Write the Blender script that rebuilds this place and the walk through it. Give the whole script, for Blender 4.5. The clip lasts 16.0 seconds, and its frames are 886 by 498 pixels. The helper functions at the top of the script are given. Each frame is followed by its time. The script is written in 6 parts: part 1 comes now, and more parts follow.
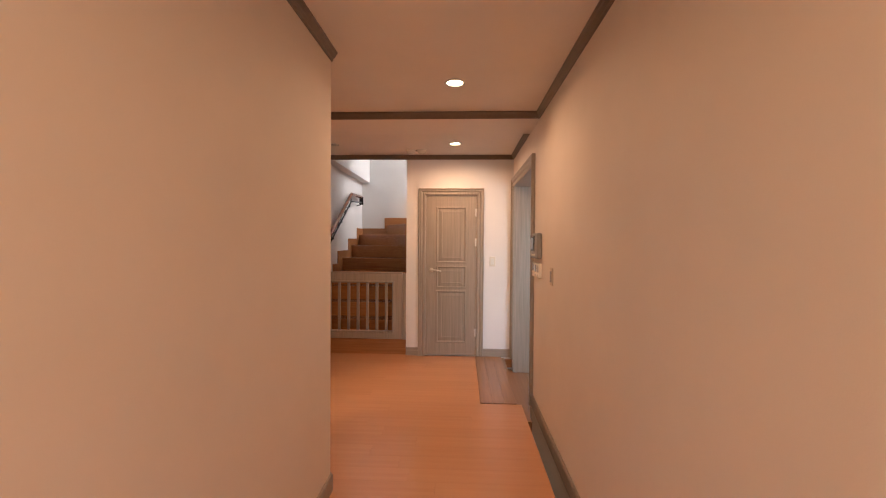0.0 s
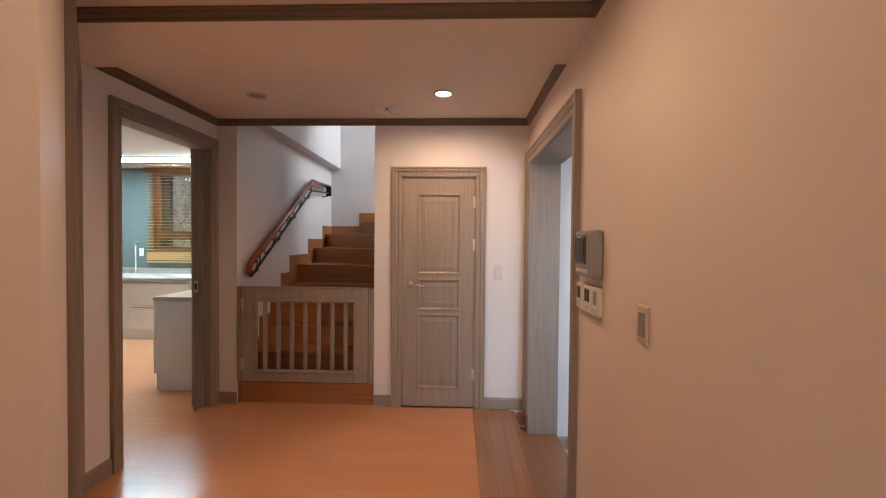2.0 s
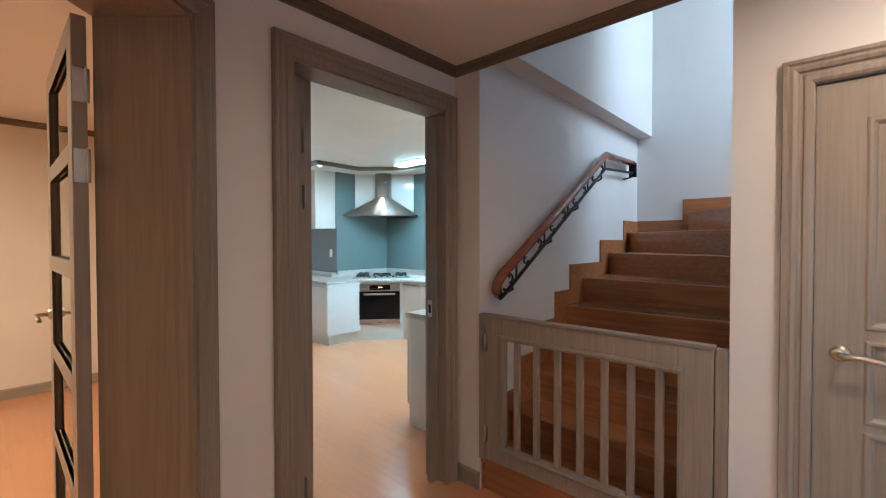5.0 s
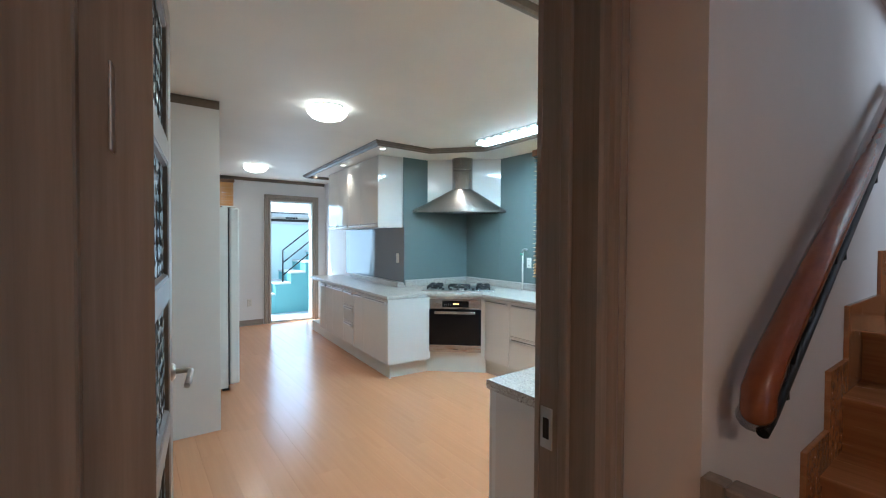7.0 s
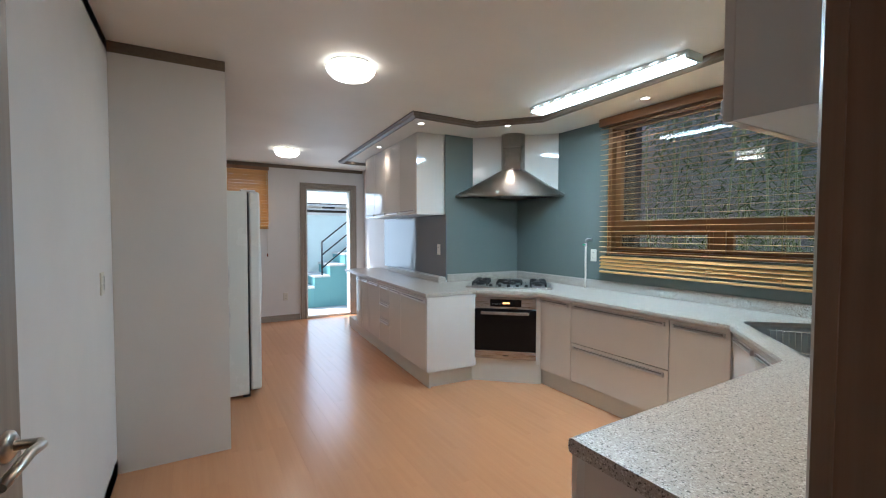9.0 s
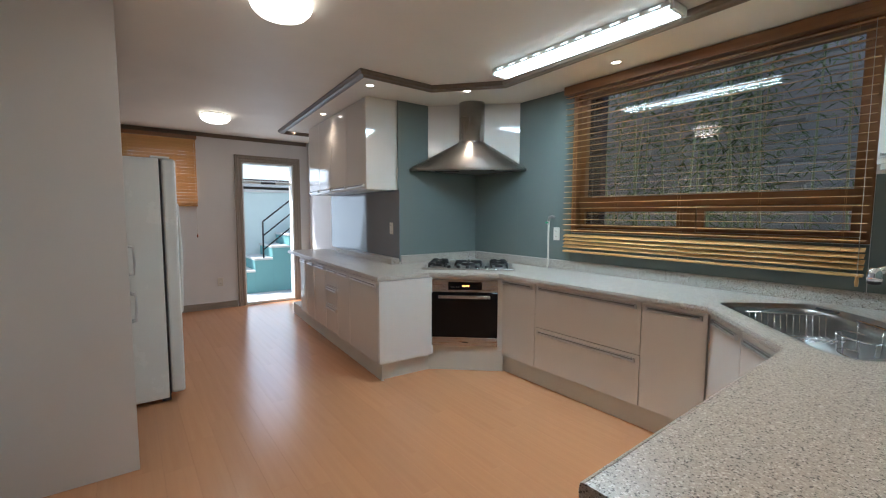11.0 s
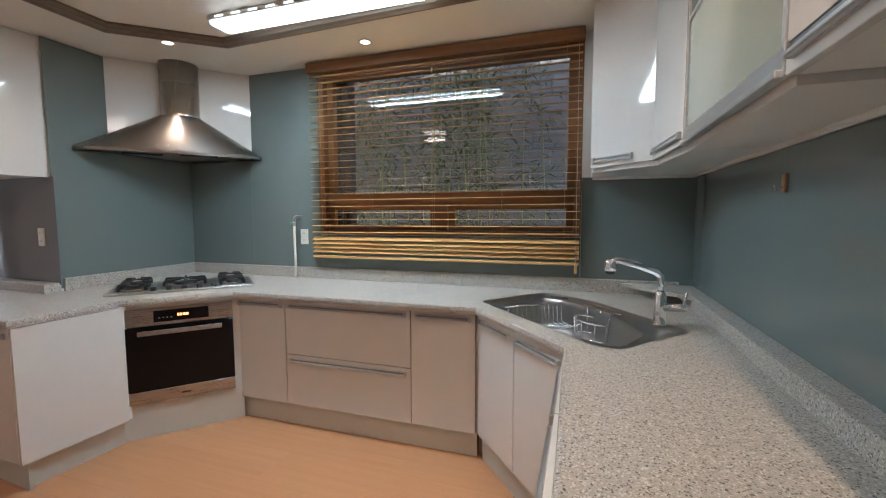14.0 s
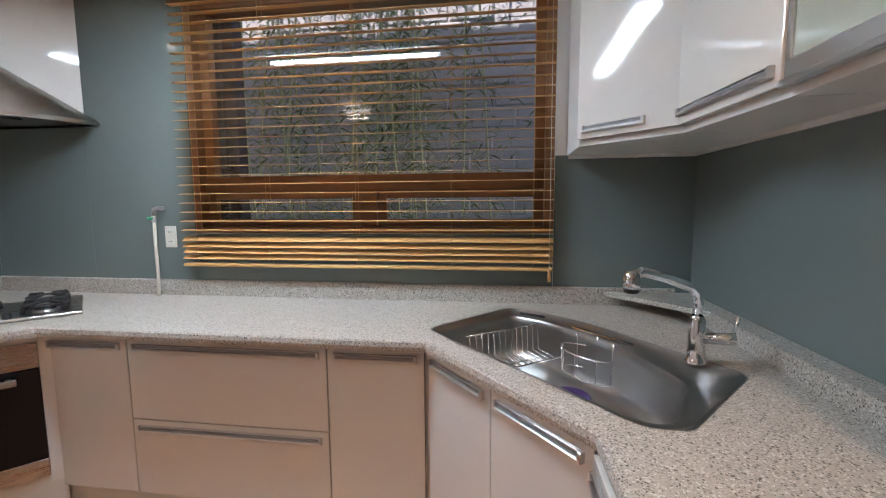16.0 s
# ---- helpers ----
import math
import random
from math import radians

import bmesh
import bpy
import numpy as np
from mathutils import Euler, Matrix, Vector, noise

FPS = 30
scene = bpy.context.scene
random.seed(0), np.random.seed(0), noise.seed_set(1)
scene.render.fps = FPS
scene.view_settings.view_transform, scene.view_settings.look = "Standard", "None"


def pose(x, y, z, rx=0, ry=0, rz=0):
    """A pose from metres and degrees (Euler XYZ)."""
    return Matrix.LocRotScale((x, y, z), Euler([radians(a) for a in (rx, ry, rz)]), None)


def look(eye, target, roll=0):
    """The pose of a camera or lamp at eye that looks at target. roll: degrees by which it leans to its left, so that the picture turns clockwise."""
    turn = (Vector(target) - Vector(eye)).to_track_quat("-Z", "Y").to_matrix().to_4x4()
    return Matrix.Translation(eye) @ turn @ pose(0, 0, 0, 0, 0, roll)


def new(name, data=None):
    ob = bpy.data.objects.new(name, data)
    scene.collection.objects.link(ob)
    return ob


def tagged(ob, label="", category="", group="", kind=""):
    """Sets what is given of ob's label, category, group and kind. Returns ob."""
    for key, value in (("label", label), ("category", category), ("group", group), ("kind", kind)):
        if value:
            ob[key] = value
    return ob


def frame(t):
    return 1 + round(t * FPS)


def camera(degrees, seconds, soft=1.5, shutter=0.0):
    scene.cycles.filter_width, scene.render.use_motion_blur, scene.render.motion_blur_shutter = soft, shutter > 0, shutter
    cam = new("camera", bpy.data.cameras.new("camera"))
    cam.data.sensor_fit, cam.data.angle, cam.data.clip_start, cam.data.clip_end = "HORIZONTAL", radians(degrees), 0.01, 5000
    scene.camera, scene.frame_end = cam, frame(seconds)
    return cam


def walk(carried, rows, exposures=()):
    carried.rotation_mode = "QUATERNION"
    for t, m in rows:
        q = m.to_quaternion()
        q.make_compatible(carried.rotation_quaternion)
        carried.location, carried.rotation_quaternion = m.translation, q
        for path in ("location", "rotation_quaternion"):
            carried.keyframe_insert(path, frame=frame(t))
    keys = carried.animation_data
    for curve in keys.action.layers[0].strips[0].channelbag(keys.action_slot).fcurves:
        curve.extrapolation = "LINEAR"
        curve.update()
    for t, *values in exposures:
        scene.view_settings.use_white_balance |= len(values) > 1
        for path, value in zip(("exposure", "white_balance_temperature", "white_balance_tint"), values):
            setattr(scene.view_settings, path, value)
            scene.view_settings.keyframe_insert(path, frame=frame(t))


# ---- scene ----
cam = camera(92.7, 16.0, soft=1.15)
PATH = [
    (0, (0.941, -0.221, 1.422), (0.851, 1.777, 1.383), 0.4),
    (0.5, (0.947, 0.19, 1.409), (0.855, 2.188, 1.376), 0.8),
    (1, (0.935, 0.609, 1.438), (0.851, 2.607, 1.4), 0.5),
    (1.5, (0.957, 0.993, 1.45), (0.882, 2.991, 1.41), 0.3),
    (2, (0.974, 1.366, 1.438), (0.902, 3.364, 1.399), 0.5),
    (2.5, (0.981, 1.698, 1.446), (0.825, 3.692, 1.403), 0.3),
    (3, (0.989, 2.008, 1.47), (0.552, 3.959, 1.429), 0.2),
    (3.5, (0.926, 2.308, 1.454), (0.222, 4.179, 1.405), 0.4),
    (4, (0.816, 2.554, 1.45), (-0.111, 4.325, 1.399), 0.2),
    (4.5, (0.704, 2.783, 1.452), (-0.455, 4.413, 1.411), -0.1),
    (5, (0.524, 3.034, 1.44), (-0.818, 4.516, 1.403), -0.1),
    (5.2, (0.447, 3.133, 1.437), (-0.961, 4.555, 1.399), 0.0),
    (7.5, (-0.800, 4.218, 1.495), (-2.458, 5.336, 1.450), 0.0),
    (7.7, (-0.854, 4.248, 1.497), (-2.54, 5.322, 1.451), -0.1),
    (8, (-0.93, 4.295, 1.487), (-2.648, 5.318, 1.444), 0.2),
    (10.3, (-1.401, 4.585, 1.395), (-3.098, 5.633, 1.25), 0.3),
    (10.5, (-1.436, 4.595, 1.398), (-3.115, 5.67, 1.242), 0.2),
    (11, (-1.495, 4.64, 1.396), (-3.09, 5.835, 1.233), 0.2),
    (11.5, (-1.523, 4.643, 1.401), (-3.004, 5.977, 1.237), 0.1),
    (12, (-1.557, 4.647, 1.403), (-2.896, 6.123, 1.24), 0.0),
    (12.5, (-1.632, 4.667, 1.4), (-2.788, 6.29, 1.232), -0.0),
    (13, (-1.707, 4.779, 1.392), (-2.694, 6.51, 1.221), -0.1),
    (13.5, (-1.814, 4.906, 1.407), (-2.62, 6.729, 1.235), -0.1),
    (14, (-1.937, 5.039, 1.387), (-2.566, 6.931, 1.226), -0.2),
    (14.5, (-2.047, 5.164, 1.387), (-2.466, 7.112, 1.214), -0.3),
    (15, (-2.102, 5.326, 1.362), (-2.412, 7.294, 1.178), -0.3),
    (15.5, (-2.134, 5.558, 1.406), (-2.439, 7.523, 1.198), -0.4),
    (16, (-2.213, 5.777, 1.387), (-2.49, 7.747, 1.178), -0.4),
]
walk(cam, [(t, look(eye, target, roll)) for t, eye, target, roll in PATH],
     [(0, 2.29, 6230, 10), (1.2, 2.22, 6000, 9), (2.2, 2.01, 5520, 6), (3.5, 2.06, 5150, 1), (5, 2.20, 4600, -6), (7.5, 1.64, 4970, 1), (8.2, 1.54, 5180, 5), (10.4, 1.07, 5640, 10), (13, 1.12, 5930, 14), (16, 1.17, 6200, 24)])

# ---- world, sun, exposure ----
world = bpy.data.worlds.new("sky")
scene.world = world
world.use_nodes = True
wn = world.node_tree.nodes
sky = wn.new("ShaderNodeTexSky")
sky.sky_type, sky.sun_disc, sky.sun_elevation, sky.sun_rotation = "NISHITA", False, radians(48), radians(215)
world.node_tree.links.new(sky.outputs[0], wn["Background"].inputs[0])
wn["Background"].inputs[1].default_value = 0.14
sun = new("sun", bpy.data.lights.new("sun", "SUN"))
sun.data.energy, sun.data.angle, sun.data.color = 4.0, radians(0.6), (1.0, 0.94, 0.86)
sun.matrix_world = look((0, 0, 20), (6.5, 9.3, 7.4))

# ---- plan ----
XR, YE, XK = 1.562, 4.975, -1.13          # hall: right wall, end wall, kitchen wall
XC, YC = 0.205, 2.118                      # corner where the corridor widens
YD = 3.62                                 # far end of the slanting wall
ZH, ZK, ZS = 2.470, 2.565, 2.559           # hall ceiling, kitchen ceiling, kitchen soffit
XE, YW, YS, XF = -1.28, 8.0, 4.02, -8.60  # kitchen: east, window, south, far wall
XJ, YL = -5.33, 6.93                      # kitchen: return wall beside the hob, left-hand wall
SK = -3.55                                # the left-hand run stands a little askew
COUNTER = 0.872
KF = -0.040                               # the kitchen floor lies a little lower than the hall


# ---- materials ----
def mat(name, base=(0.8, 0.8, 0.8), rough=0.5, metal=0.0, coat=0.0):
    m = bpy.data.materials.new(name)
    m.use_nodes = True
    b = m.node_tree.nodes["Principled BSDF"]
    b.inputs["Base Color"].default_value = (*base, 1)
    b.inputs["Roughness"].default_value = rough
    b.inputs["Metallic"].default_value = metal
    b.inputs["Coat Weight"].default_value = coat
    b.inputs["Coat Roughness"].default_value = 0.06
    return m, m.node_tree.nodes, m.node_tree.links, b


def coords(nodes, links, scale=(1, 1, 1), rot=(0, 0, 0), kind="Object"):
    tc, mp = nodes.new("ShaderNodeTexCoord"), nodes.new("ShaderNodeMapping")
    mp.inputs["Scale"].default_value = scale
    mp.inputs["Rotation"].default_value = rot
    links.new(tc.outputs[kind], mp.inputs["Vector"])
    return mp.outputs[0]


def noise_tex(nodes, links, vec, scale, detail=4.0, rough=0.55):
    n = nodes.new("ShaderNodeTexNoise")
    n.inputs["Scale"].default_value, n.inputs["Detail"].default_value, n.inputs["Roughness"].default_value = scale, detail, rough
    links.new(vec, n.inputs["Vector"])
    return n.outputs["Fac"]


def ramp(nodes, links, fac, stops):
    r = nodes.new("ShaderNodeValToRGB")
    while len(r.color_ramp.elements) < len(stops):
        r.color_ramp.elements.new(0.5)
    for e, (p, c) in zip(r.color_ramp.elements, stops):
        e.position, e.color = p, (*c, 1)
    links.new(fac, r.inputs[0])
    return r.outputs[0]


def mixed(nodes, links, fac, a, b, mode="MIX"):
    x = nodes.new("ShaderNodeMix")
    x.data_type, x.blend_type = "RGBA", mode
    for s, v in ((x.inputs[0], fac), (x.inputs[6], a), (x.inputs[7], b)):
        if isinstance(v, (int, float)):
            s.default_value = v
        elif isinstance(v, tuple):
            s.default_value = (*v, 1)
        else:
            links.new(v, s)
    return x.outputs[2]


def bump(nodes, links, b, height, strength=0.2, dist=0.002):
    n = nodes.new("ShaderNodeBump")
    n.inputs["Strength"].default_value, n.inputs["Distance"].default_value = strength, dist
    links.new(height, n.inputs["Height"])
    links.new(n.outputs[0], b.inputs["Normal"])


def rough_map(nodes, links, b, fac, lo, hi):
    r = nodes.new("ShaderNodeMapRange")
    r.inputs["To Min"].default_value, r.inputs["To Max"].default_value = lo, hi
    links.new(fac, r.inputs["Value"])
    links.new(r.outputs[0], b.inputs["Roughness"])


def paper(name, base):
    m, n, l, b = mat(name, base, 0.62)
    v = coords(n, l)
    big, fine = noise_tex(n, l, v, 1.6, 3), noise_tex(n, l, v, 240, 3)
    tint = tuple(c * 0.9 for c in base)
    l.new(mixed(n, l, big, tuple(min(1, c * 1.05) for c in base), tint), b.inputs["Base Color"])
    rough_map(n, l, b, noise_tex(n, l, v, 7, 3), 0.45, 0.72)
    bump(n, l, b, fine, 0.16, 0.0012)
    return m


def wood(name, dark, light, axis="z", rough=(0.32, 0.5), grain=60.0, random_tone=True, coat=0.0, tone=0.08):
    m, n, l, b = mat(name, light, 0.45, coat=coat)
    s = {"x": (0.035, 1, 1), "y": (1, 0.035, 1), "z": (1, 1, 0.035)}[axis]
    v = coords(n, l, s)
    streak = noise_tex(n, l, v, grain, 5, 0.62)
    broad = noise_tex(n, l, v, grain * 0.12, 3)
    c = ramp(n, l, streak, [(0.32, dark), (0.5, tuple((p + q) / 2 for p, q in zip(dark, light))), (0.7, light)])
    c = mixed(n, l, broad, c, tuple((p * 0.55 + q * 0.45) for p, q in zip(dark, light)), "MIX")
    if random_tone:
        info = n.new("ShaderNodeObjectInfo")
        r = n.new("ShaderNodeMapRange")
        r.inputs["To Min"].default_value, r.inputs["To Max"].default_value = 1 - tone, 1 + tone
        l.new(info.outputs["Random"], r.inputs["Value"])
        h = n.new("ShaderNodeHueSaturation")
        l.new(r.outputs[0], h.inputs["Value"])
        l.new(c, h.inputs["Color"])
        c = h.outputs[0]
    l.new(c, b.inputs["Base Color"])
    rough_map(n, l, b, streak, *rough)
    bump(n, l, b, streak, 0.10, 0.0008)
    return m


def gloss(name, base, rough=0.08, coat=0.4):
    m, n, l, b = mat(name, base, rough, coat=coat)
    v = coords(n, l)
    l.new(mixed(n, l, noise_tex(n, l, v, 2.2, 3), base, tuple(c * 0.93 for c in base)), b.inputs["Base Color"])
    smear = noise_tex(n, l, v, 5.5, 5, 0.65)
    rough_map(n, l, b, smear, rough * 0.7, rough * 1.6)
    bump(n, l, b, noise_tex(n, l, v, 3.0, 2), 0.03, 0.002)
    return m


def brushed(name, base, rough, axis="z", metal=1.0):
    m, n, l, b = mat(name, base, rough, metal)
    s = {"x": (0.02, 1, 1), "y": (1, 0.02, 1), "z": (1, 1, 0.02)}[axis]
    v = coords(n, l, s)
    f = noise_tex(n, l, v, 320, 3)
    rough_map(n, l, b, f, rough * 0.75, rough * 1.35)
    bump(n, l, b, f, 0.05, 0.0004)
    return m


def glow(name, colour, strength):
    m = bpy.data.materials.new(name)
    m.use_nodes = True
    n = m.node_tree.nodes
    b = n["Principled BSDF"]
    b.inputs["Base Color"].default_value = (0.8, 0.8, 0.8, 1)
    b.inputs["Emission Color"].default_value = (*colour, 1)
    b.inputs["Emission Strength"].default_value = strength
    return m


def granite(name):
    m, n, l, b = mat(name, (0.5, 0.48, 0.44), 0.28, coat=0.15)
    v = coords(n, l)
    body = ramp(n, l, noise_tex(n, l, v, 200, 5, 0.75), [(0.32, (0.19, 0.16, 0.135)), (0.43, (0.40, 0.355, 0.305)), (0.60, (0.53, 0.485, 0.43))])
    specks = n.new("ShaderNodeTexVoronoi")
    specks.inputs["Scale"].default_value = 265
    l.new(v, specks.inputs["Vector"])
    pick = ramp(n, l, specks.outputs["Color"], [(0.20, (1, 1, 1)), (0.23, (0, 0, 0))])
    c = mixed(n, l, pick, body, (0.105, 0.092, 0.080))
    white = n.new("ShaderNodeTexVoronoi")
    white.inputs["Scale"].default_value = 245
    l.new(v, white.inputs["Vector"])
    pick2 = ramp(n, l, white.outputs["Color"], [(0.76, (0, 0, 0)), (0.80, (1, 1, 1))])
    c = mixed(n, l, pick2, c, (0.66, 0.63, 0.585))
    l.new(c, b.inputs["Base Color"])
    rough_map(n, l, b, noise_tex(n, l, v, 60, 2), 0.26, 0.36)
    return m


def glass(name, tint=(1, 1, 1), rough=0.0):
    m, n, l, b = mat(name, tint, rough)
    b.inputs["Transmission Weight"].default_value = 1.0
    b.inputs["IOR"].default_value = 1.5
    return m


M_WALL = paper("cream wallpaper", (0.74, 0.655, 0.575))
M_WHITE = paper("white wallpaper", (0.76, 0.74, 0.72))
M_CEIL = paper("ceiling paper", (0.80, 0.73, 0.665))
M_KCEIL = paper("kitchen ceiling paper", (0.76, 0.71, 0.63))
M_WOODV = wood("taupe wood upright", (0.205, 0.168, 0.134), (0.375, 0.314, 0.256), "z")
M_WOODX = wood("taupe wood along x", (0.205, 0.168, 0.134), (0.375, 0.314, 0.256), "x")
M_WOODY = wood("taupe wood along y", (0.205, 0.168, 0.134), (0.375, 0.314, 0.256), "y")
M_TRIM = wood("dark crown wood", (0.105, 0.072, 0.048), (0.19, 0.135, 0.092), "x", grain=40)
M_STAIR = wood("orange stair wood", (0.265, 0.106, 0.040), (0.49, 0.225, 0.090), "x", (0.18, 0.32), 45, coat=0.25)
M_BLIND = wood("honey blind wood", (0.52, 0.27, 0.090), (0.72, 0.43, 0.165), "x", (0.3, 0.45), 50)
M_FRAME = wood("brown window wood", (0.16, 0.070, 0.028), (0.30, 0.145, 0.060), "x", (0.35, 0.5), 45)
M_RAIL = wood("polished reddish rail wood", (0.15, 0.040, 0.016), (0.30, 0.090, 0.034), "y", (0.12, 0.22), 30, coat=0.5)
M_PLANK = wood("pale maple laminate", (0.505, 0.238, 0.114), (0.580, 0.286, 0.142), "x", (0.17, 0.30), 24, tone=0.035)
M_PLANKY = wood("oak threshold board", (0.225, 0.108, 0.052), (0.34, 0.175, 0.086), "y", (0.18, 0.3), 30)
M_UNDER, _, _, _ = mat("joint shadow board", (0.36, 0.20, 0.105), 0.7)
M_CAB = gloss("cream high-gloss lacquer", (0.72, 0.685, 0.64), 0.05)
M_CABIN = gloss("matt white carcass", (0.70, 0.69, 0.66), 0.35, 0.0)
M_GREEN = gloss("grey-green back-painted glass", (0.166, 0.200, 0.188), 0.07, 0.25)
M_GRANITE = granite("speckled granite")
M_STEEL = brushed("brushed steel", (0.42, 0.395, 0.37), 0.27, "x")
M_STEELZ = brushed("brushed steel pipe", (0.62, 0.59, 0.56), 0.24, "z")
M_ALU, _, _, _ = mat("satin aluminium", (0.62, 0.61, 0.60), 0.32, 1.0)
M_CHROME, _, _, _ = mat("polished chrome", (0.82, 0.82, 0.82), 0.07, 1.0)
M_NICKEL, _, _, _ = mat("satin nickel", (0.60, 0.56, 0.50), 0.28, 1.0)
M_IRON, _, _, _ = mat("black wrought iron", (0.018, 0.017, 0.017), 0.42, 0.6)
M_CAST, _, _, _ = mat("black cast iron", (0.014, 0.014, 0.015), 0.6)
M_BLACKG, _, _, _ = mat("black oven glass", (0.006, 0.006, 0.007), 0.06, coat=0.05)
[n for n in M_BLACKG.node_tree.nodes if n.type == "BSDF_PRINCIPLED"][0].inputs["Specular IOR Level"].default_value = 0.2
M_PLASTIC = gloss("ivory plastic", (0.70, 0.66, 0.57), 0.32, 0.0)
M_WHITEP = gloss("white appliance enamel", (0.74, 0.74, 0.70), 0.22, 0.1)
M_GREYP = gloss("grey plastic", (0.26, 0.255, 0.25), 0.34, 0.0)
M_DARKP, _, _, _ = mat("dark plastic", (0.03, 0.03, 0.032), 0.35)
M_SCREEN, _, _, _ = mat("screen glass", (0.014, 0.015, 0.018), 0.08)
# near-black colour stands in for the shade inside small holes
M_HOLE, _, _, _ = mat("painted hole shade", (0.015, 0.013, 0.012), 0.8)
M_GLASS = glass("clear glass")
# tint darkens the panes in place of the shade behind the open leaf
M_DOORGLASS = glass("darkened door glass", (0.55, 0.60, 0.60))
M_GREENP, _, _, _ = mat("green tap lever", (0.02, 0.32, 0.14), 0.35)
M_PURPLE, _, _, _ = mat("purple plastic", (0.055, 0.03, 0.14), 0.4)
M_ORANGE = glow("amber digits", (1.0, 0.30, 0.05), 3.0)
M_PLINTH = gloss("pale laminate plinth", (0.62, 0.58, 0.51), 0.42, 0.0)


# ---- building helpers ----
def obj(name, bm, material, parent=None, label="", smooth=False):
    me = bpy.data.meshes.new(name)
    bmesh.ops.recalc_face_normals(bm, faces=bm.faces)
    bm.to_mesh(me)
    bm.free()
    if smooth:
        for p in me.polygons:
            p.use_smooth = True
    for m in (material if isinstance(material, (list, tuple)) else (material,)):
        me.materials.append(m)
    ob = new(name, me)
    if parent is not None:
        ob.parent = parent
    if label:
        ob["label"] = label
    return ob


def part(name, bm, material, parent, label="", smooth=False):
    return obj(name, bm, material, parent, label, smooth)


def thing(name, label, category, m=None, group="", kind=""):
    ob = new(name)
    ob.empty_display_size = 0.1
    if m is not None:
        ob.matrix_basis = m
    return tagged(ob, label, category, group, kind)


def box(lo, hi, bevel=0.0, bm=None, seg=1):
    own = bmesh.new()
    bmesh.ops.create_cube(own, size=1)
    for v in own.verts:
        v.co = Vector((lo[i] + (v.co[i] + 0.5) * (hi[i] - lo[i]) for i in range(3)))
    if bevel:
        bmesh.ops.bevel(own, geom=own.edges[:], offset=bevel, segments=seg, profile=0.5, affect="EDGES")
    return join(bm, own)


def join(bm, own):
    if bm is None:
        return own
    table = {v: bm.verts.new(v.co) for v in own.verts}
    for f in own.faces:
        g = bm.faces.new([table[v] for v in f.verts])
        g.smooth, g.material_index = f.smooth, f.material_index
    own.free()
    return bm


def cyl(a, b, r, r2=None, n=16, bm=None, cap=True):
    a, b = Vector(a), Vector(b)
    own = bmesh.new()
    bmesh.ops.create_cone(own, cap_ends=cap, segments=n, radius1=r, radius2=r if r2 is None else r2, depth=(b - a).length)
    q = (b - a).to_track_quat("Z", "Y").to_matrix().to_4x4()
    own.transform(Matrix.Translation((a + b) / 2) @ q)
    for f in own.faces:
        f.smooth = len(f.verts) == 4
    return join(bm, own)


def tube(path, r, n=8, bm=None):
    pts = [Vector(p) for p in path]
    own = bmesh.new()
    rings, side = [], None
    for i, p in enumerate(pts):
        t = ((pts[min(i + 1, len(pts) - 1)] - p).normalized() + (p - pts[max(i - 1, 0)]).normalized()).normalized()
        if side is None:
            side = t.orthogonal().normalized()
        side = (side - t * side.dot(t)).normalized()
        up = t.cross(side)
        rings.append([own.verts.new(p + (side * math.cos(k * math.tau / n) + up * math.sin(k * math.tau / n)) * r) for k in range(n)])
    for a, b in zip(rings, rings[1:]):
        for k in range(n):
            own.faces.new((a[k], a[(k + 1) % n], b[(k + 1) % n], b[k])).smooth = True
    own.faces.new(rings[0][::-1])
    own.faces.new(rings[-1])
    return join(bm, own)


def lathe(profile, at=(0, 0, 0), n=28, bm=None, axis=None):
    own = bmesh.new()
    rings = []
    for r, z in profile:
        rings.append([own.verts.new((r * math.cos(k * math.tau / n), r * math.sin(k * math.tau / n), z)) for k in range(n)] if r > 1e-6 else [own.verts.new((0, 0, z))])
    for a, b in zip(rings, rings[1:]):
        for k in range(n):
            q = [a[k % len(a)], a[(k + 1) % len(a)], b[(k + 1) % len(b)], b[k % len(b)]]
            q = list(dict.fromkeys(q))
            if len(q) > 2:
                own.faces.new(q).smooth = True
    m = Matrix.Translation(at)
    if axis is not None:
        m = m @ Vector(axis).to_track_quat("Z", "Y").to_matrix().to_4x4()
    own.transform(m)
    return join(bm, own)


def sweep(path, profile, normal, closed=False, bm=None):
    """A moulding: the profile (u to the left of the way, v along the normal) carried along a flat path, mitred."""
    own = bmesh.new()
    pts, n = [Vector(p) for p in path], Vector(normal).normalized()
    rings = []
    for i, p in enumerate(pts):
        ins = pts[i] - pts[i - 1] if (i or closed) else pts[1] - pts[0]
        out = pts[(i + 1) % len(pts)] - p if (i < len(pts) - 1 or closed) else pts[i] - pts[i - 1]
        a, b = n.cross(ins).normalized(), n.cross(out).normalized()
        side = (a + b) / max(0.2, 1 + a.dot(b))
        rings.append([own.verts.new(p + side * u + n * v) for u, v in profile])
    k = len(profile)
    pairs = list(zip(rings, rings[1:])) + ([(rings[-1], rings[0])] if closed else [])
    for a, b in pairs:
        for j in range(k):
            own.faces.new((a[j], a[(j + 1) % k], b[(j + 1) % k], b[j]))
    if not closed:
        own.faces.new(rings[0][::-1])
        own.faces.new(rings[-1])
    return join(bm, own)


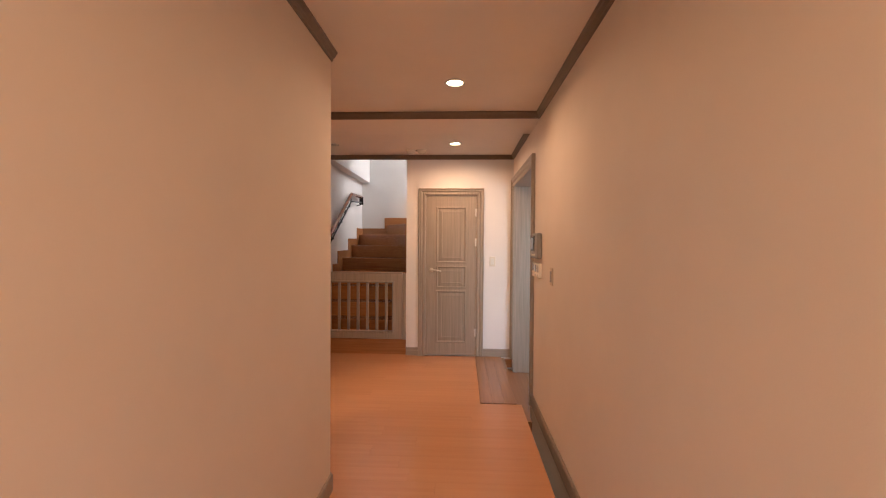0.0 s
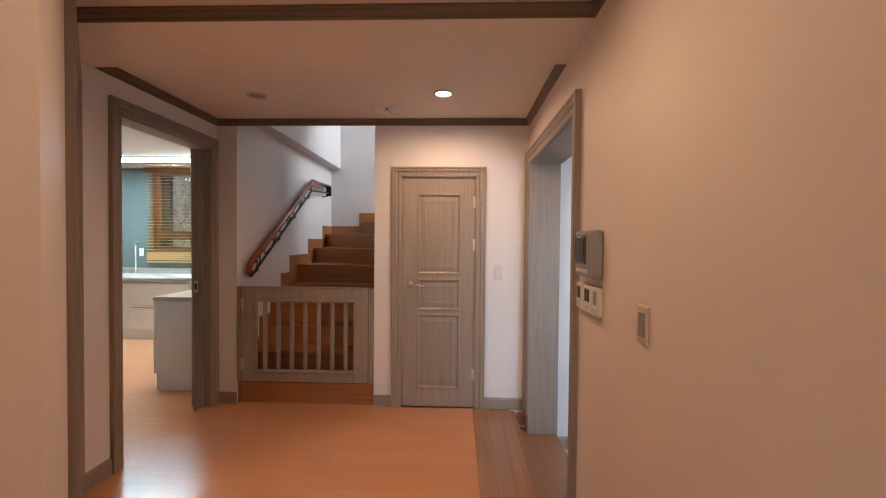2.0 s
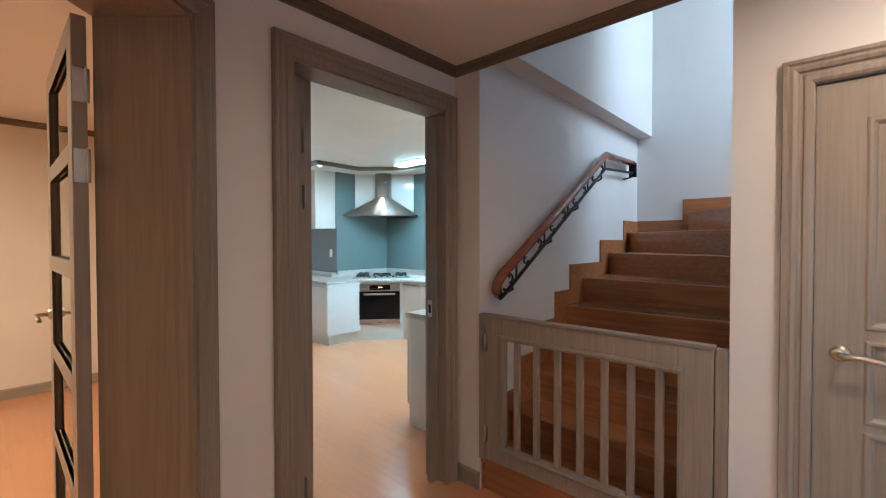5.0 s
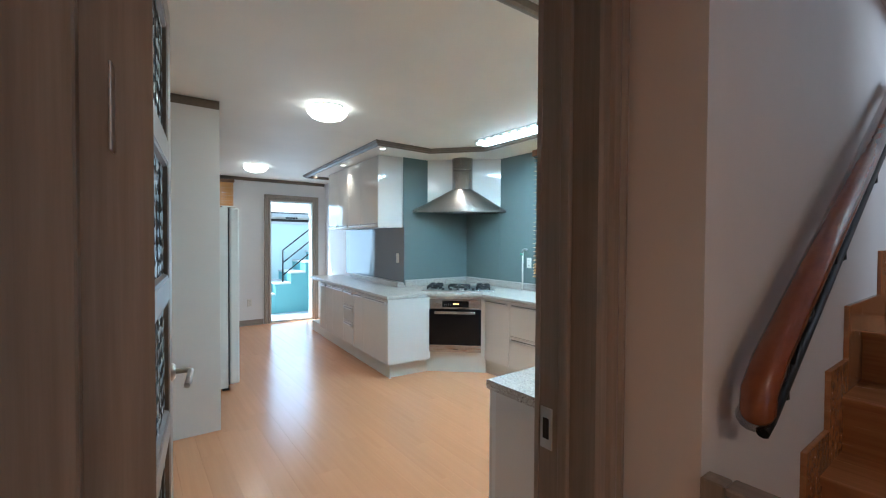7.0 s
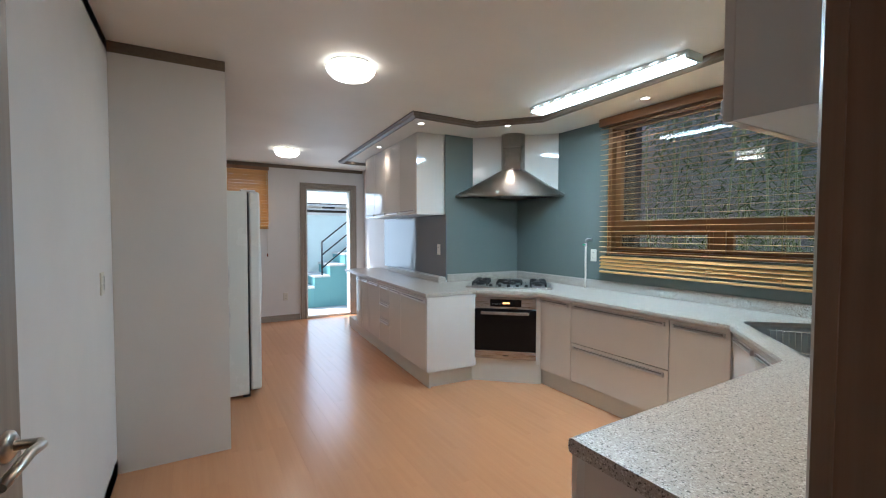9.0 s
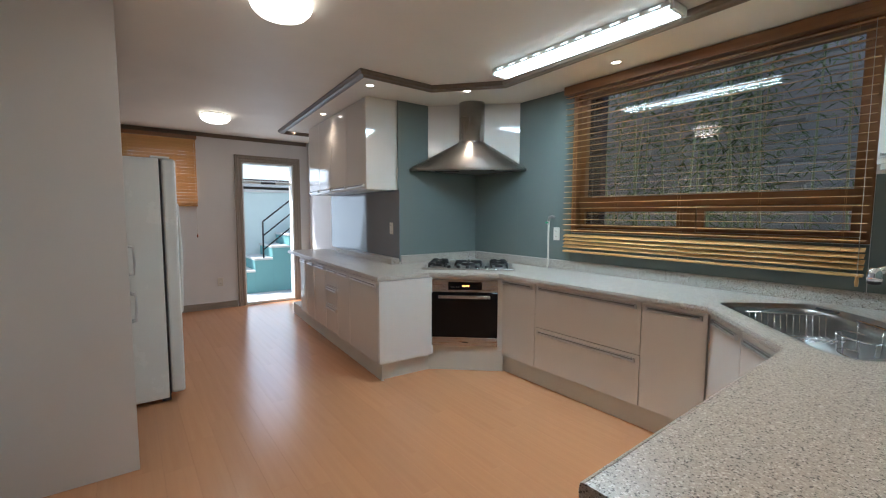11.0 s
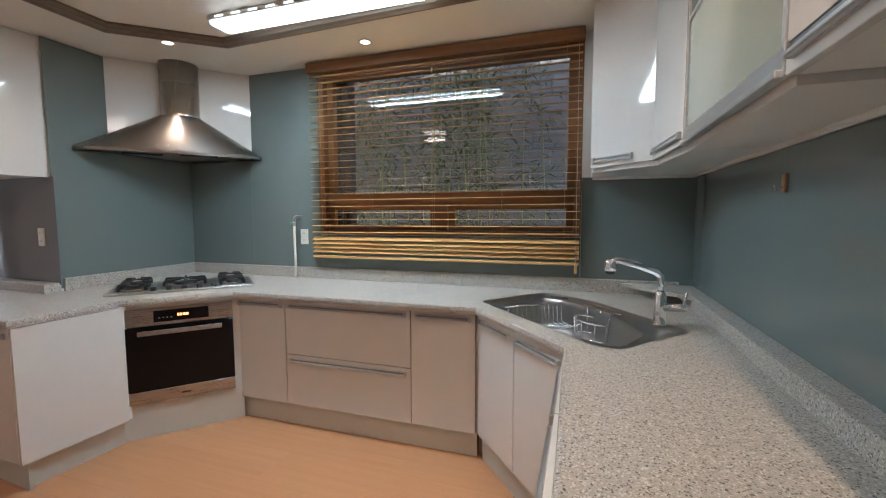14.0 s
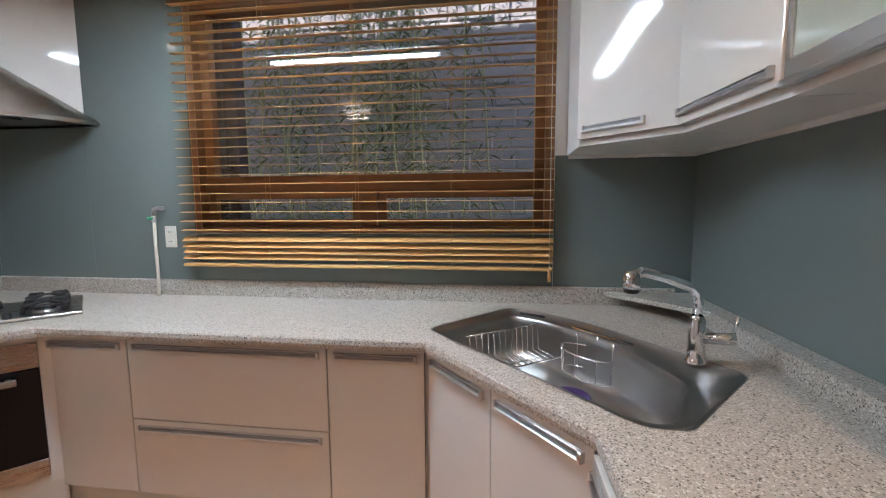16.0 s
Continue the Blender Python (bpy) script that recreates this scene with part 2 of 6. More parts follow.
def prism(outline, z0, z1, bevel=0.0, bm=None):
    own = bmesh.new()
    low = [own.verts.new((x, y, z0)) for x, y in outline]
    top = [own.verts.new((x, y, z1)) for x, y in outline]
    k = len(outline)
    own.faces.new(low[::-1])
    cap = own.faces.new(top)
    for i in range(k):
        own.faces.new((low[i], low[(i + 1) % k], top[(i + 1) % k], top[i]))
    if bevel:
        bmesh.ops.bevel(own, geom=list(cap.edges), offset=bevel, segments=2, profile=0.5, affect="EDGES")
    return join(bm, own)


def wall(name, a, b, thick, z0, z1, holes, material, label, z_base=None):
    """A wall whose room face runs from a to b; its thickness lies to the left of that way. holes: (s0, s1, z0, z1)."""
    a, b = Vector((*a, 0)), Vector((*b, 0))
    way = (b - a).normalized()
    left = Vector((0, 0, 1)).cross(way) * thick
    ss = sorted({0.0, (b - a).length, *[h[0] for h in holes], *[h[1] for h in holes]})
    zs = sorted({z0, z1, *[max(z0, h[2]) for h in holes], *[h[3] for h in holes]})
    bm = bmesh.new()
    seen = {}

    def vert(s, z, back):
        key = (round(s, 5), round(z, 5), back)
        if key not in seen:
            seen[key] = bm.verts.new(a + way * s + Vector((0, 0, z)) + (left if back else Vector()))
        return seen[key]

    solid = {(i, j): not any(h[0] - 1e-6 <= ss[i] and ss[i + 1] <= h[1] + 1e-6 and h[2] - 1e-6 <= zs[j] and zs[j + 1] <= h[3] + 1e-6 for h in holes)
             for i in range(len(ss) - 1) for j in range(len(zs) - 1)}
    for (i, j), full in solid.items():
        if not full:
            continue
        s0, s1, q0, q1 = ss[i], ss[i + 1], zs[j], zs[j + 1]
        for back in (False, True):
            bm.faces.new([vert(s, z, back) for s, z in ((s0, q0), (s1, q0), (s1, q1), (s0, q1))])
        for (di, dj), edge in (((-1, 0), ((s0, q0), (s0, q1))), ((1, 0), ((s1, q0), (s1, q1))), ((0, -1), ((s0, q0), (s1, q0))), ((0, 1), ((s0, q1), (s1, q1)))):
            if not solid.get((i + di, j + dj), False):
                (sa, za), (sb, zb) = edge
                bm.faces.new((vert(sa, za, False), vert(sb, zb, False), vert(sb, zb, True), vert(sa, za, True)))
    return tagged(obj(name, bm, material), label, "wall", kind="structure")


def slab(name, lo, hi, material, label, category):
    return tagged(obj(name, box(lo, hi), material), label, category, kind="structure")


# profiles: u outward across the casing, v off the wall
CASING = [(0, 0), (0, 0.014), (0.012, 0.020), (0.030, 0.020), (0.036, 0.014), (0.046, 0.014), (0.052, 0.024), (0.066, 0.030), (0.078, 0.026), (0.086, 0.034), (0.098, 0.034), (0.102, 0.028), (0.102, 0)]
CROWN = [(0, 0), (0.034, 0), (0.034, -0.008), (0.027, -0.014), (0.024, -0.026), (0.015, -0.037), (0.012, -0.040), (0.012, -0.047), (0.007, -0.053), (0, -0.053)]
BASE = [(0, 0), (0.014, 0), (0.014, 0.088), (0.008, 0.100), (0, 0.100)]


# ---- lamps of the place, and added unseen ones ----
def lamp(name, kind, at, energy, colour, size=0.1, target=None, size_y=None, angle=150, blend=0.6, spread=180):
    ob = new(name, bpy.data.lights.new(name, kind))
    ob.data.energy, ob.data.color = energy * 0.35, colour
    if kind == "AREA":
        ob.data.shape = "RECTANGLE" if size_y else "DISK"
        ob.data.size, ob.data.spread = size, radians(spread)
        if size_y:
            ob.data.size_y = size_y
    else:
        ob.data.shadow_soft_size = size
    if kind == "SPOT":
        ob.data.spot_size, ob.data.spot_blend = radians(angle), blend
    ob.matrix_world = look(at, target or (at[0], at[1] + 1e-4, at[2] - 1))
    return ob


WARM, NEUTRAL, COOL, DAY = (1.0, 0.57, 0.32), (1.0, 0.85, 0.68), (0.72, 0.95, 1.0), (0.80, 0.90, 1.0)
# third downlight is unseen: added behind the walk's start to light the corridor
HALL_LIGHTS = [(0.885, 2.59), (0.86, 4.335), (0.90, -0.6)]
for x, y in HALL_LIGHTS:
    lamp("lamp_downlight", "AREA", (x, y, ZH - 0.014), 9.8 if y > 4 else (5.0 if y > 1 else 7.2), WARM, 0.11, spread=164)
SPOTS = [(-5.04, 6.465), (-6.37, 6.54), (-7.68, 6.61), (-4.64, 7.27), (-3.37, 7.69), (-1.775, 6.40), (-1.775, 5.55)]
for x, y in SPOTS:
    lamp("lamp_spot", "SPOT", (x, y, ZS - 0.014), 42 if x > -2 else 14, (1.0, 0.78, 0.52) if x > -2 else (1.0, 0.78, 0.55), 0.016 if x > -2 else 0.03, angle=110, blend=0.9)
lamp("lamp_tube", "AREA", (-3.37, 7.145, ZK - 0.060), 50, COOL, 1.34, size_y=0.12)
DOMES = [(-3.955, 5.374), (-7.195, 5.541)]
for x, y in DOMES:
    lamp("lamp_dome", "AREA", (x, y, ZK - 0.125), 4.9, NEUTRAL, 0.30)
# no fitting seen: added to give the bedroom its warm light
lamp("unseen_lamp_bedroom", "AREA", (-3.0, 1.6, 2.42), 70, (1.0, 0.66, 0.36), 0.4)
# sky light standing in the window openings, but for the warm corridor fill
lamp("daylight_lobby", "AREA", (3.0, 2.36, 1.35), 17, DAY, 1.6, (3.0, 4.0, 1.2), size_y=1.5)
lamp("daylight_stairs", "AREA", (1.66, 7.2, 3.7), 42, (1.0, 0.945, 0.915), 0.8, (-0.3, 6.3, 1.0), size_y=1.6)
# warm fill, added for light from an unseen room behind the corridor
lamp("fill_corridor", "AREA", (0.95, -2.56, 1.5), 8, (1.0, 0.72, 0.46), 1.0, (0.95, 0.0, 1.4), size_y=1.2)
lamp("daylight_back_door", "AREA", (XF - 0.20, 6.485, 1.1), 14, DAY, 0.75, (XF + 2, 6.3, 0.6), size_y=2.1)

# ---- large structure: hall ----
wall("wall_corridor_left", (XC, -2.6), (XC, YC), 0.12, 0, 2.7, [], M_WALL, "plain cream wallpapered corridor wall")
# unseen end wall, added; its opening holds the corridor fill lamp
wall("wall_corridor_end", (XR + 0.24, -2.6), (XC - 0.12, -2.6), -0.12, 0, 2.7, [(0.35, 1.35, 0.9, 2.1)], M_WALL, "cream wallpapered wall behind the corridor")
# slanting wall with the bedroom door
SLANT = Vector((XK - XC, YD - YC, 0))
SLEN = SLANT.length
SDIR = SLANT.normalized()
SNOR = Vector((SDIR.y, -SDIR.x, 0))       # towards the hall
B0, B1 = SLEN - 0.118 - 0.90, SLEN - 0.118
wall("wall_slant", (XC, YC), (XK, YD), 0.30, 0, 2.7, [(B0, B1, 0, 2.205)], M_WALL, "slanting cream wallpapered wall with a doorway")
wall("wall_kitchen_door", (XK, YD), (XK, YE), XK - XE, -0.06, 2.8, [(3.915 - YD, 4.905 - YD, -0.06, 2.215)], M_WHITE, "cream wallpapered wall with the kitchen doorway")
wall("wall_right", (XR, YE), (XR, -2.6), 0.24, -0.30, 2.7, [(YE - 4.870, YE - 3.525, -0.30, 2.085)], M_WALL, "cream wallpapered wall with the entrance opening")
wall("wall_end", (0.254, YE), (XR + 0.24, YE), 0.12, -0.30, 2.7, [(0.478 - 0.254, 1.132 - 0.254, 0, 1.990)], M_WHITE, "white wallpapered end wall with a narrow door")
slab("wall_closet_back", (0.40, 5.30, 0), (1.25, 5.36, 2.2), M_WHITE, "white wall behind the narrow door", "wall")
slab("floor", (-1.20, -2.7, -0.12), (1.43, YE + 0.03, -0.004), M_UNDER, "pale laminate plank floor of the hall", "floor")
slab("floor_bedroom", (-5.2, -2.7, -0.12), (-1.20, 3.95, -0.004), M_UNDER, "pale laminate plank floor of the bedroom", "floor")
slab("floor_kitchen", (-8.75, 3.95, -0.16), (-1.20, 8.1, KF - 0.004), M_UNDER, "pale laminate plank floor of the kitchen", "floor")
bm = prism([(XC - 0.12, -2.6), (XR, -2.6), (XR, 3.25), (XK - 0.15, 3.25), (XC - 0.12, 1.9)], ZH, ZH + 0.08)
tagged(obj("ceiling_corridor", bm, M_CEIL), "cream papered corridor ceiling", "ceiling", kind="structure")
slab("ceiling_hall", (XK, 3.735, ZH), (XR, YE, ZH + 0.08), M_CEIL, "cream papered hall ceiling", "ceiling")
slab("ceiling_beam", (XK, 3.25, 2.415), (XR, 3.735, ZH + 0.08), M_CEIL, "shallow cream papered beam across the ceiling", "beam")

def crown(name, path, material=M_TRIM, drop=0.0):
    z = drop
    bm = sweep([(x, y, z) for x, y in path], CROWN, (0, 0, 1))
    return tagged(obj(name, bm, material), "dark wooden crown moulding under the ceiling", "crown moulding", kind="structure")

crown("trim_crown_corridor", [(XR, -2.6), (XR, 3.25), (XK + 0.31, 3.25)], drop=ZH - 0.001)
crown("trim_crown_corridor_left", [(XC - 0.42, YC + 0.476), (XC, YC), (XC, -2.6)], drop=ZH - 0.001)
crown("trim_crown_hall", [(XR, 3.735), (XR, YE), (XK, YE), (XK, 3.735)], drop=ZH - 0.001)

def skirting(name, path, z=0.0, material=M_WOODX):
    bm = sweep([(x, y, z) for x, y in path], BASE, (0, 0, 1))
    return tagged(obj(name, bm, material), "taupe wooden baseboard along the wall", "baseboard", kind="structure")

skirting("baseboard_corridor_right", [(XR, -2.6), (XR, 3.425)])
skirting("baseboard_corridor_left", [tuple((Vector((XC, YC, 0)) + SDIR * (B0 - 0.185))[:2]), (XC, YC), (XC, -2.6)])
skirting("baseboard_end_right", [(XR, YE), (1.207, YE)])
skirting("baseboard_end_left", [(0.403, YE), (0.254, YE)])
skirting("baseboard_kitchen_wall", [(XK, 3.836), (XK, YD)])
skirting("baseboard_nib", [(-0.95, YE), (XK + 0.015, YE)])

def casing(name, a, b, top, normal, label, material, z0=0.0, wide=1.0):
    """Door casing on a wall face: a and b are the clear edges."""
    a, b = Vector((*a[:2], 0)), Vector((*b[:2], 0))
    if Vector(normal).cross(Vector((0, 0, 1))).dot(a - b) < 0:
        a, b = b, a
    path = [(a.x, a.y, z0), (a.x, a.y, top), (b.x, b.y, top), (b.x, b.y, z0)]
    bm = sweep(path, [(u * wide, v * min(wide, 1.25)) for u, v in CASING], normal)
    return tagged(obj(name, bm, material), label, "door casing", kind="structure")

def lining(name, p0, p1, depth, top, z0, thick, material, label):
    """The boards that line an opening from p0 to p1 (room face), depth into the wall."""
    p0, p1, d = Vector((*p0, 0)), Vector((*p1, 0)), Vector((*depth, 0))
    w = (p1 - p0).normalized() * thick
    n = d.normalized() * 0.002
    bm = bmesh.new()
    for q, s in ((p0, 1), (p1, -1)):
        prism([(q - n)[:2], (q - n + w * s)[:2], (q + w * s + d + n)[:2], (q + d + n)[:2]], z0, top - thick, bm=bm)
    prism([(p0 - n)[:2], (p1 - n)[:2], (p1 + d + n)[:2], (p0 + d + n)[:2]], top - thick, top, bm=bm)
    return tagged(obj(name, bm, material), label, "door lining", kind="structure")

# kitchen doorway
casing("trim_casing_kitchen", (XK, 3.925), (XK, 4.872), 2.205, (1, 0, 0), "moulded taupe wooden casing of the kitchen doorway", M_WOODV, wide=0.86)
casing("trim_casing_kitchen_inside", (XE, 4.880), (XE, 4.10), 2.205, (-1, 0, 0), "moulded taupe wooden casing on the kitchen side", M_WOODV)
lining("trim_lining_kitchen", (XK, 3.915), (XK, 4.905), (XE - XK, 0), 2.215, -0.05, 0.022, M_WOODV, "taupe wooden lining of the kitchen doorway")
bm = box((-1.215, 4.868, 0), (-1.19, 4.8825, 2.18), 0.002)
tagged(obj("trim_stop_kitchen", bm, M_WOODV), "taupe wooden door stop", "door stop", kind="structure")
bm = box((XE - 0.012, 3.934, -0.035), (-1.236, 4.024, 2.19), 0.003)
tagged(obj("trim_hanging_stile", bm, M_WOODV), "taupe wooden hanging stile beside the glazed door", "door frame", kind="structure")
strike = thing("strike_plate", "small steel strike plate let into the door lining", "strike plate")
part("plate", box((-1.275, 4.8785, 0.98), (-1.24, 4.883, 1.08), 0.001), M_ALU, strike)
part("slot", box((-1.266, 4.8775, 1.005), (-1.248, 4.8785, 1.055)), M_HOLE, strike, "dark patch for the shaded latch hole")
# bedroom doorway
P0, P1 = Vector((XC, YC, 0)) + SDIR * B0, Vector((XC, YC, 0)) + SDIR * B1
casing("trim_casing_bedroom", P0 + SDIR * 0.01, P1 - SDIR * 0.01, 2.195, SNOR, "moulded taupe wooden casing of the bedroom doorway", M_WOODV, wide=0.90)
lining("trim_lining_bedroom", P0[:2], P1[:2], tuple(-SNOR[i] * 0.32 for i in range(2)), 2.205, 0, 0.022, M_WOODV, "taupe wooden lining of the bedroom doorway")
# narrow door in the end wall
casing("trim_casing_closet", (1.120, YE), (0.490, YE), 1.980, (0, -1, 0), "moulded taupe wooden casing of the narrow door", M_WOODV, wide=0.84)
lining("trim_lining_closet", (0.478, YE), (1.132, YE), (0, 0.12), 1.990, 0, 0.016, M_WOODV, "taupe wooden lining of the narrow door")
# entrance opening
casing("trim_casing_entrance", (XR, 4.858), (XR, 3.537), 2.073, (-1, 0, 0), "moulded taupe wooden casing of the entrance opening", M_WOODV, -0.0)
lining("trim_lining_entrance", (XR, 3.525), (XR, 4.870), (0.24, 0), 2.085, -0.15, 0.016, M_WOODV, "wide taupe wooden lining of the entrance opening")

# ---- entrance lobby, two steps down ----
slab("floor_lobby_step", (1.46, 3.465, -0.30), (1.80, YE, -0.151), M_PLANKY, "oak boarded step down to the entrance", "step")
slab("floor_lobby", (1.80, 2.3, -0.36), (4.2, 4.9, -0.28), paper("lobby tile", (0.52, 0.40, 0.31)), "pinkish tiled lobby floor", "floor")
wall("wall_lobby_far", (XR + 0.238, 4.884), (4.2, 4.884), 0.09, -0.30, 2.6, [(0.32, 1.13, -0.3, 1.875)], M_WHITE, "white lobby wall with a dark door")
wall("wall_lobby_near", (4.2, 2.3), (XR + 0.24, 2.3), 0.12, -0.30, 2.6, [(0.4, 2.0, 0.6, 2.1)], M_WHITE, "white lobby wall with a window")
wall("wall_lobby_east", (4.2, 4.9), (4.2, 2.3), 0.12, -0.30, 2.6, [], M_WHITE, "white lobby end wall")
slab("ceiling_lobby", (XR + 0.24, 2.3, 2.225), (4.2, 4.884, 2.4), M_KCEIL, "white lobby ceiling", "ceiling")
crown("trim_crown_lobby", [(4.2, 4.884), (XR + 0.24, 4.884)], drop=2.224)
casing("trim_casing_lobby", (2.918, 4.884), (2.138, 4.884), 1.865, (0, -1, 0), "moulded taupe casing of the lobby door", M_WOODV, -0.28)
lobby_door = thing("door_lobby", "dark wooden lobby door, closed", "door", kind="structure")
part("leaf", box((2.128, 4.90, -0.275), (2.93, 4.935, 1.870), 0.003), M_TRIM, lobby_door)
part("handle", tube([(2.20, 4.90, 0.72), (2.20, 4.84, 0.72), (2.32, 4.84, 0.72)], 0.009), M_NICKEL, lobby_door, "satin lever handle")
skirting("baseboard_lobby", [(2.04, 4.884), (XR + 0.24, 4.884)], -0.28)
skirting("baseboard_step", [(XR - 0.002, YE), (1.435, YE)], -0.125, M_STAIR)
riser = slab("trim_step_riser", (1.430, 3.465, -0.15), (1.46, YE - 0.02, -0.003), M_PLANKY, "oak nosing of the entrance step", "step")
sill = tagged(obj("trim_threshold", box((1.111, 3.458, -0.02), (1.430, YE - 0.001, 0.0025)), M_UNDER), "dark oak boards let into the floor at the entrance", "threshold", kind="structure")

# ---- stairwell ----
slab("wall_stair_left", (XE, YE, -0.06), (-0.95, 8.12, 5.1), M_WHITE, "white wall between stairs and kitchen", "wall")
slab("wall_stair_ledge", (-0.952, YE + 0.02, 2.505), (-0.81, 7.70, 5.1), M_WHITE, "thicker white wall above the stairs", "wall")
slab("wall_stair_header", (-0.95, YE, ZH), (0.254, YE + 0.02, 2.8), M_WHITE, "white wall above the stair opening", "wall")
slab("wall_stair_back", (-0.952, 7.70, 0), (1.72, 7.82, 5.1), M_WHITE, "white wall behind the stairs", "wall")
slab("wall_stair_right", (0.254, YE + 0.12, 0), (0.37, 6.75, 5.1), M_WHITE, "white wall beside the stairs", "wall")
slab("wall_stair_inner", (0.37, 6.63, 0), (1.72, 6.75, 5.1), M_WHITE, "white wall of the upper flight", "wall")
wall("wall_stair_east", (1.72, 7.82), (1.72, 6.63), 0.12, 0, 5.1, [(0.2, 1.0, 2.9, 4.5)], M_WHITE, "white stairwell wall with a tall window")
slab("wall_stair_front", (-0.95, YE + 0.02, 2.8), (0.37, YE + 0.12, 5.1), M_WHITE, "white wall above the hall ceiling", "wall")
slab("ceiling_stairs", (XE, YE, 5.1), (1.84, 8.12, 5.2), M_WHITE, "white stairwell ceiling", "ceiling")

# ---- kitchen shell ----
wall("wall_kitchen_south", (XE, YS), (XF, YS), 0.12, -0.06, 2.8, [], M_WHITE, "white kitchen wall behind the tall cabinet")
WX0, WX1, WZ0, WZ1 = -3.965, -1.955, 1.235, 2.50
wall("wall_window", (XJ, YW), (XE, YW), 0.16, -0.06, 2.8, [(WX0 - XJ, WX1 - XJ, WZ0, WZ1)], M_WHITE, "kitchen wall with a wide window")
wall("wall_return", (XJ, YL), (XJ, YW + 0.16), 0.12, -0.06, 2.8, [], M_WHITE, "short return wall beside the hob")
wall("wall_kitchen_left", (XF - 0.1, YL + 0.203), (XJ - 0.012, YL + 0.001), 0.12, -0.06, 2.8, [], M_WHITE, "white wall behind the side counter")
DY0, DY1 = 6.085, 6.885
wall("wall_kitchen_far", (XF, YS - 0.1), (XF, 7.25), 0.16, -0.06, 2.8, [(DY0 - YS + 0.1, DY1 - YS + 0.1, -0.06, 2.20), (4.66 - YS + 0.1, 5.42 - YS + 0.1, 1.55, 2.45)], M_WHITE, "white far kitchen wall with the back door")
slab("ceiling_kitchen", (XF - 0.16, YS - 0.1, ZK), (XE, YW + 0.16, ZK + 0.08), M_KCEIL, "cream papered kitchen ceiling", "ceiling")
CUT = [(-7.73, 6.417), (-4.70, 6.212), (-4.72, 6.93), (-4.235, 7.345), (-2.375, 7.255), (-1.96, 6.78), (-1.96, 5.10)]
bm = prism(CUT + [(XE, 5.10), (XE, YW), (XJ, YW), (XJ, YL), (-7.73, 7.06)], ZS, ZK)
tagged(obj("ceiling_soffit", bm, M_KCEIL), "dropped cream soffit above the cabinets", "soffit", kind="structure")
EDGE = [(-0.012, 0), (-0.012, -0.014), (-0.002, -0.022), (0.004, -0.034), (0.022, -0.040), (0.034, -0.050), (0.046, -0.050), (0.054, -0.040), (0.054, -0.010), (0.054, 0)]
bm = sweep([(-7.73, 7.05, ZK - 0.001)] + [(x, y, ZK - 0.001) for x, y in CUT] + [(XE, 5.10, ZK - 0.001)], [(u, v) for u, v in EDGE], (0, 0, 1))
tagged(obj("trim_crown_soffit", bm, M_TRIM), "dark wooden moulding round the edge of the soffit", "crown moulding", kind="structure")
crown("trim_crown_far", [(XF, 7.10), (XF, YS)], drop=ZK - 0.001)
skirting("baseboard_far", [(XF, 5.975), (XF, YS)], KF, M_WOODY)
skirting("baseboard_south", [(-4.33, YS), (-1.5, YS)][::-1], KF)
casing("trim_casing_back_door", (XF, DY0 + 0.01), (XF, DY1 - 0.01), 2.19, (1, 0, 0), "moulded taupe wooden casing of the back door", M_WOODV, KF)
lining("trim_lining_back_door", (XF, DY0), (XF, DY1), (-0.16, 0), 2.20, KF, 0.03, M_WHITEP, "white frame of the back door")

# ---- bedroom beyond the slanting wall ----
slab("wall_bedroom_far", (-5.12, -1.0, 0), (-5.0, 3.90, 2.7), M_WALL, "cream wallpapered bedroom wall", "wall")
wall("wall_bedroom_south", (XC - 0.12, -0.9), (-5.0, -0.9), -0.12, 0, 2.7, [], M_WALL, "cream wallpapered bedroom wall opposite the kitchen")
slab("ceiling_bedroom", (-5.0, -1.0, 2.56), (XC - 0.12, 1.9, 2.64), M_CEIL, "cream papered bedroom ceiling", "ceiling")
bm = prism([(-5.0, 1.9), (XC - 0.30, 1.9), (XK - 0.17, 3.5), (XK - 0.17, 3.9), (-5.0, 3.9)], 2.56, 2.64)
tagged(obj("ceiling_bedroom_north", bm, M_CEIL), "cream papered bedroom ceiling by the door", "ceiling", kind="structure")
crown("trim_crown_bedroom", [(-5.0, 3.9), (-5.0, -0.9)], drop=2.559)
skirting("baseboard_bedroom", [(-5.0, 3.9), (-5.0, -0.9)], material=M_WOODY)

# ---- hall things ----
def downlight(at, lit, label):
    t = thing("recessed_downlight", label, "ceiling light", pose(*at), "recessed ceiling lights")
    part("rim", lathe([(0.052, 0.0), (0.066, -0.002), (0.070, -0.006), (0.066, -0.010), (0.056, -0.011), (0.052, -0.004)]), M_WHITEP, t, "white trim ring", True)
    part("lens", lathe([(0.0, -0.004), (0.054, -0.003)]), lit, t, "glowing lens" if lit is not M_GREYP else "grey unlit lens", True)
    return t

M_LENS = glow("warm lens", (1.0, 0.80, 0.52), 6.0)
M_LENSK = glow("halogen lens", (1.0, 0.86, 0.68), 8.0)
# the last of these fittings is unseen, added to go with its lamp
for x, y in HALL_LIGHTS:
    downlight((x, y, ZH), M_LENS, "round recessed downlight glowing warm in the papered ceiling")
downlight((-0.482, 4.367, ZH), M_GREYP, "round recessed downlight, unlit and grey")
sensor = thing("smoke_detector", "pair of white domed detectors on the ceiling", "detector", pose(0.405, 4.67, ZH))
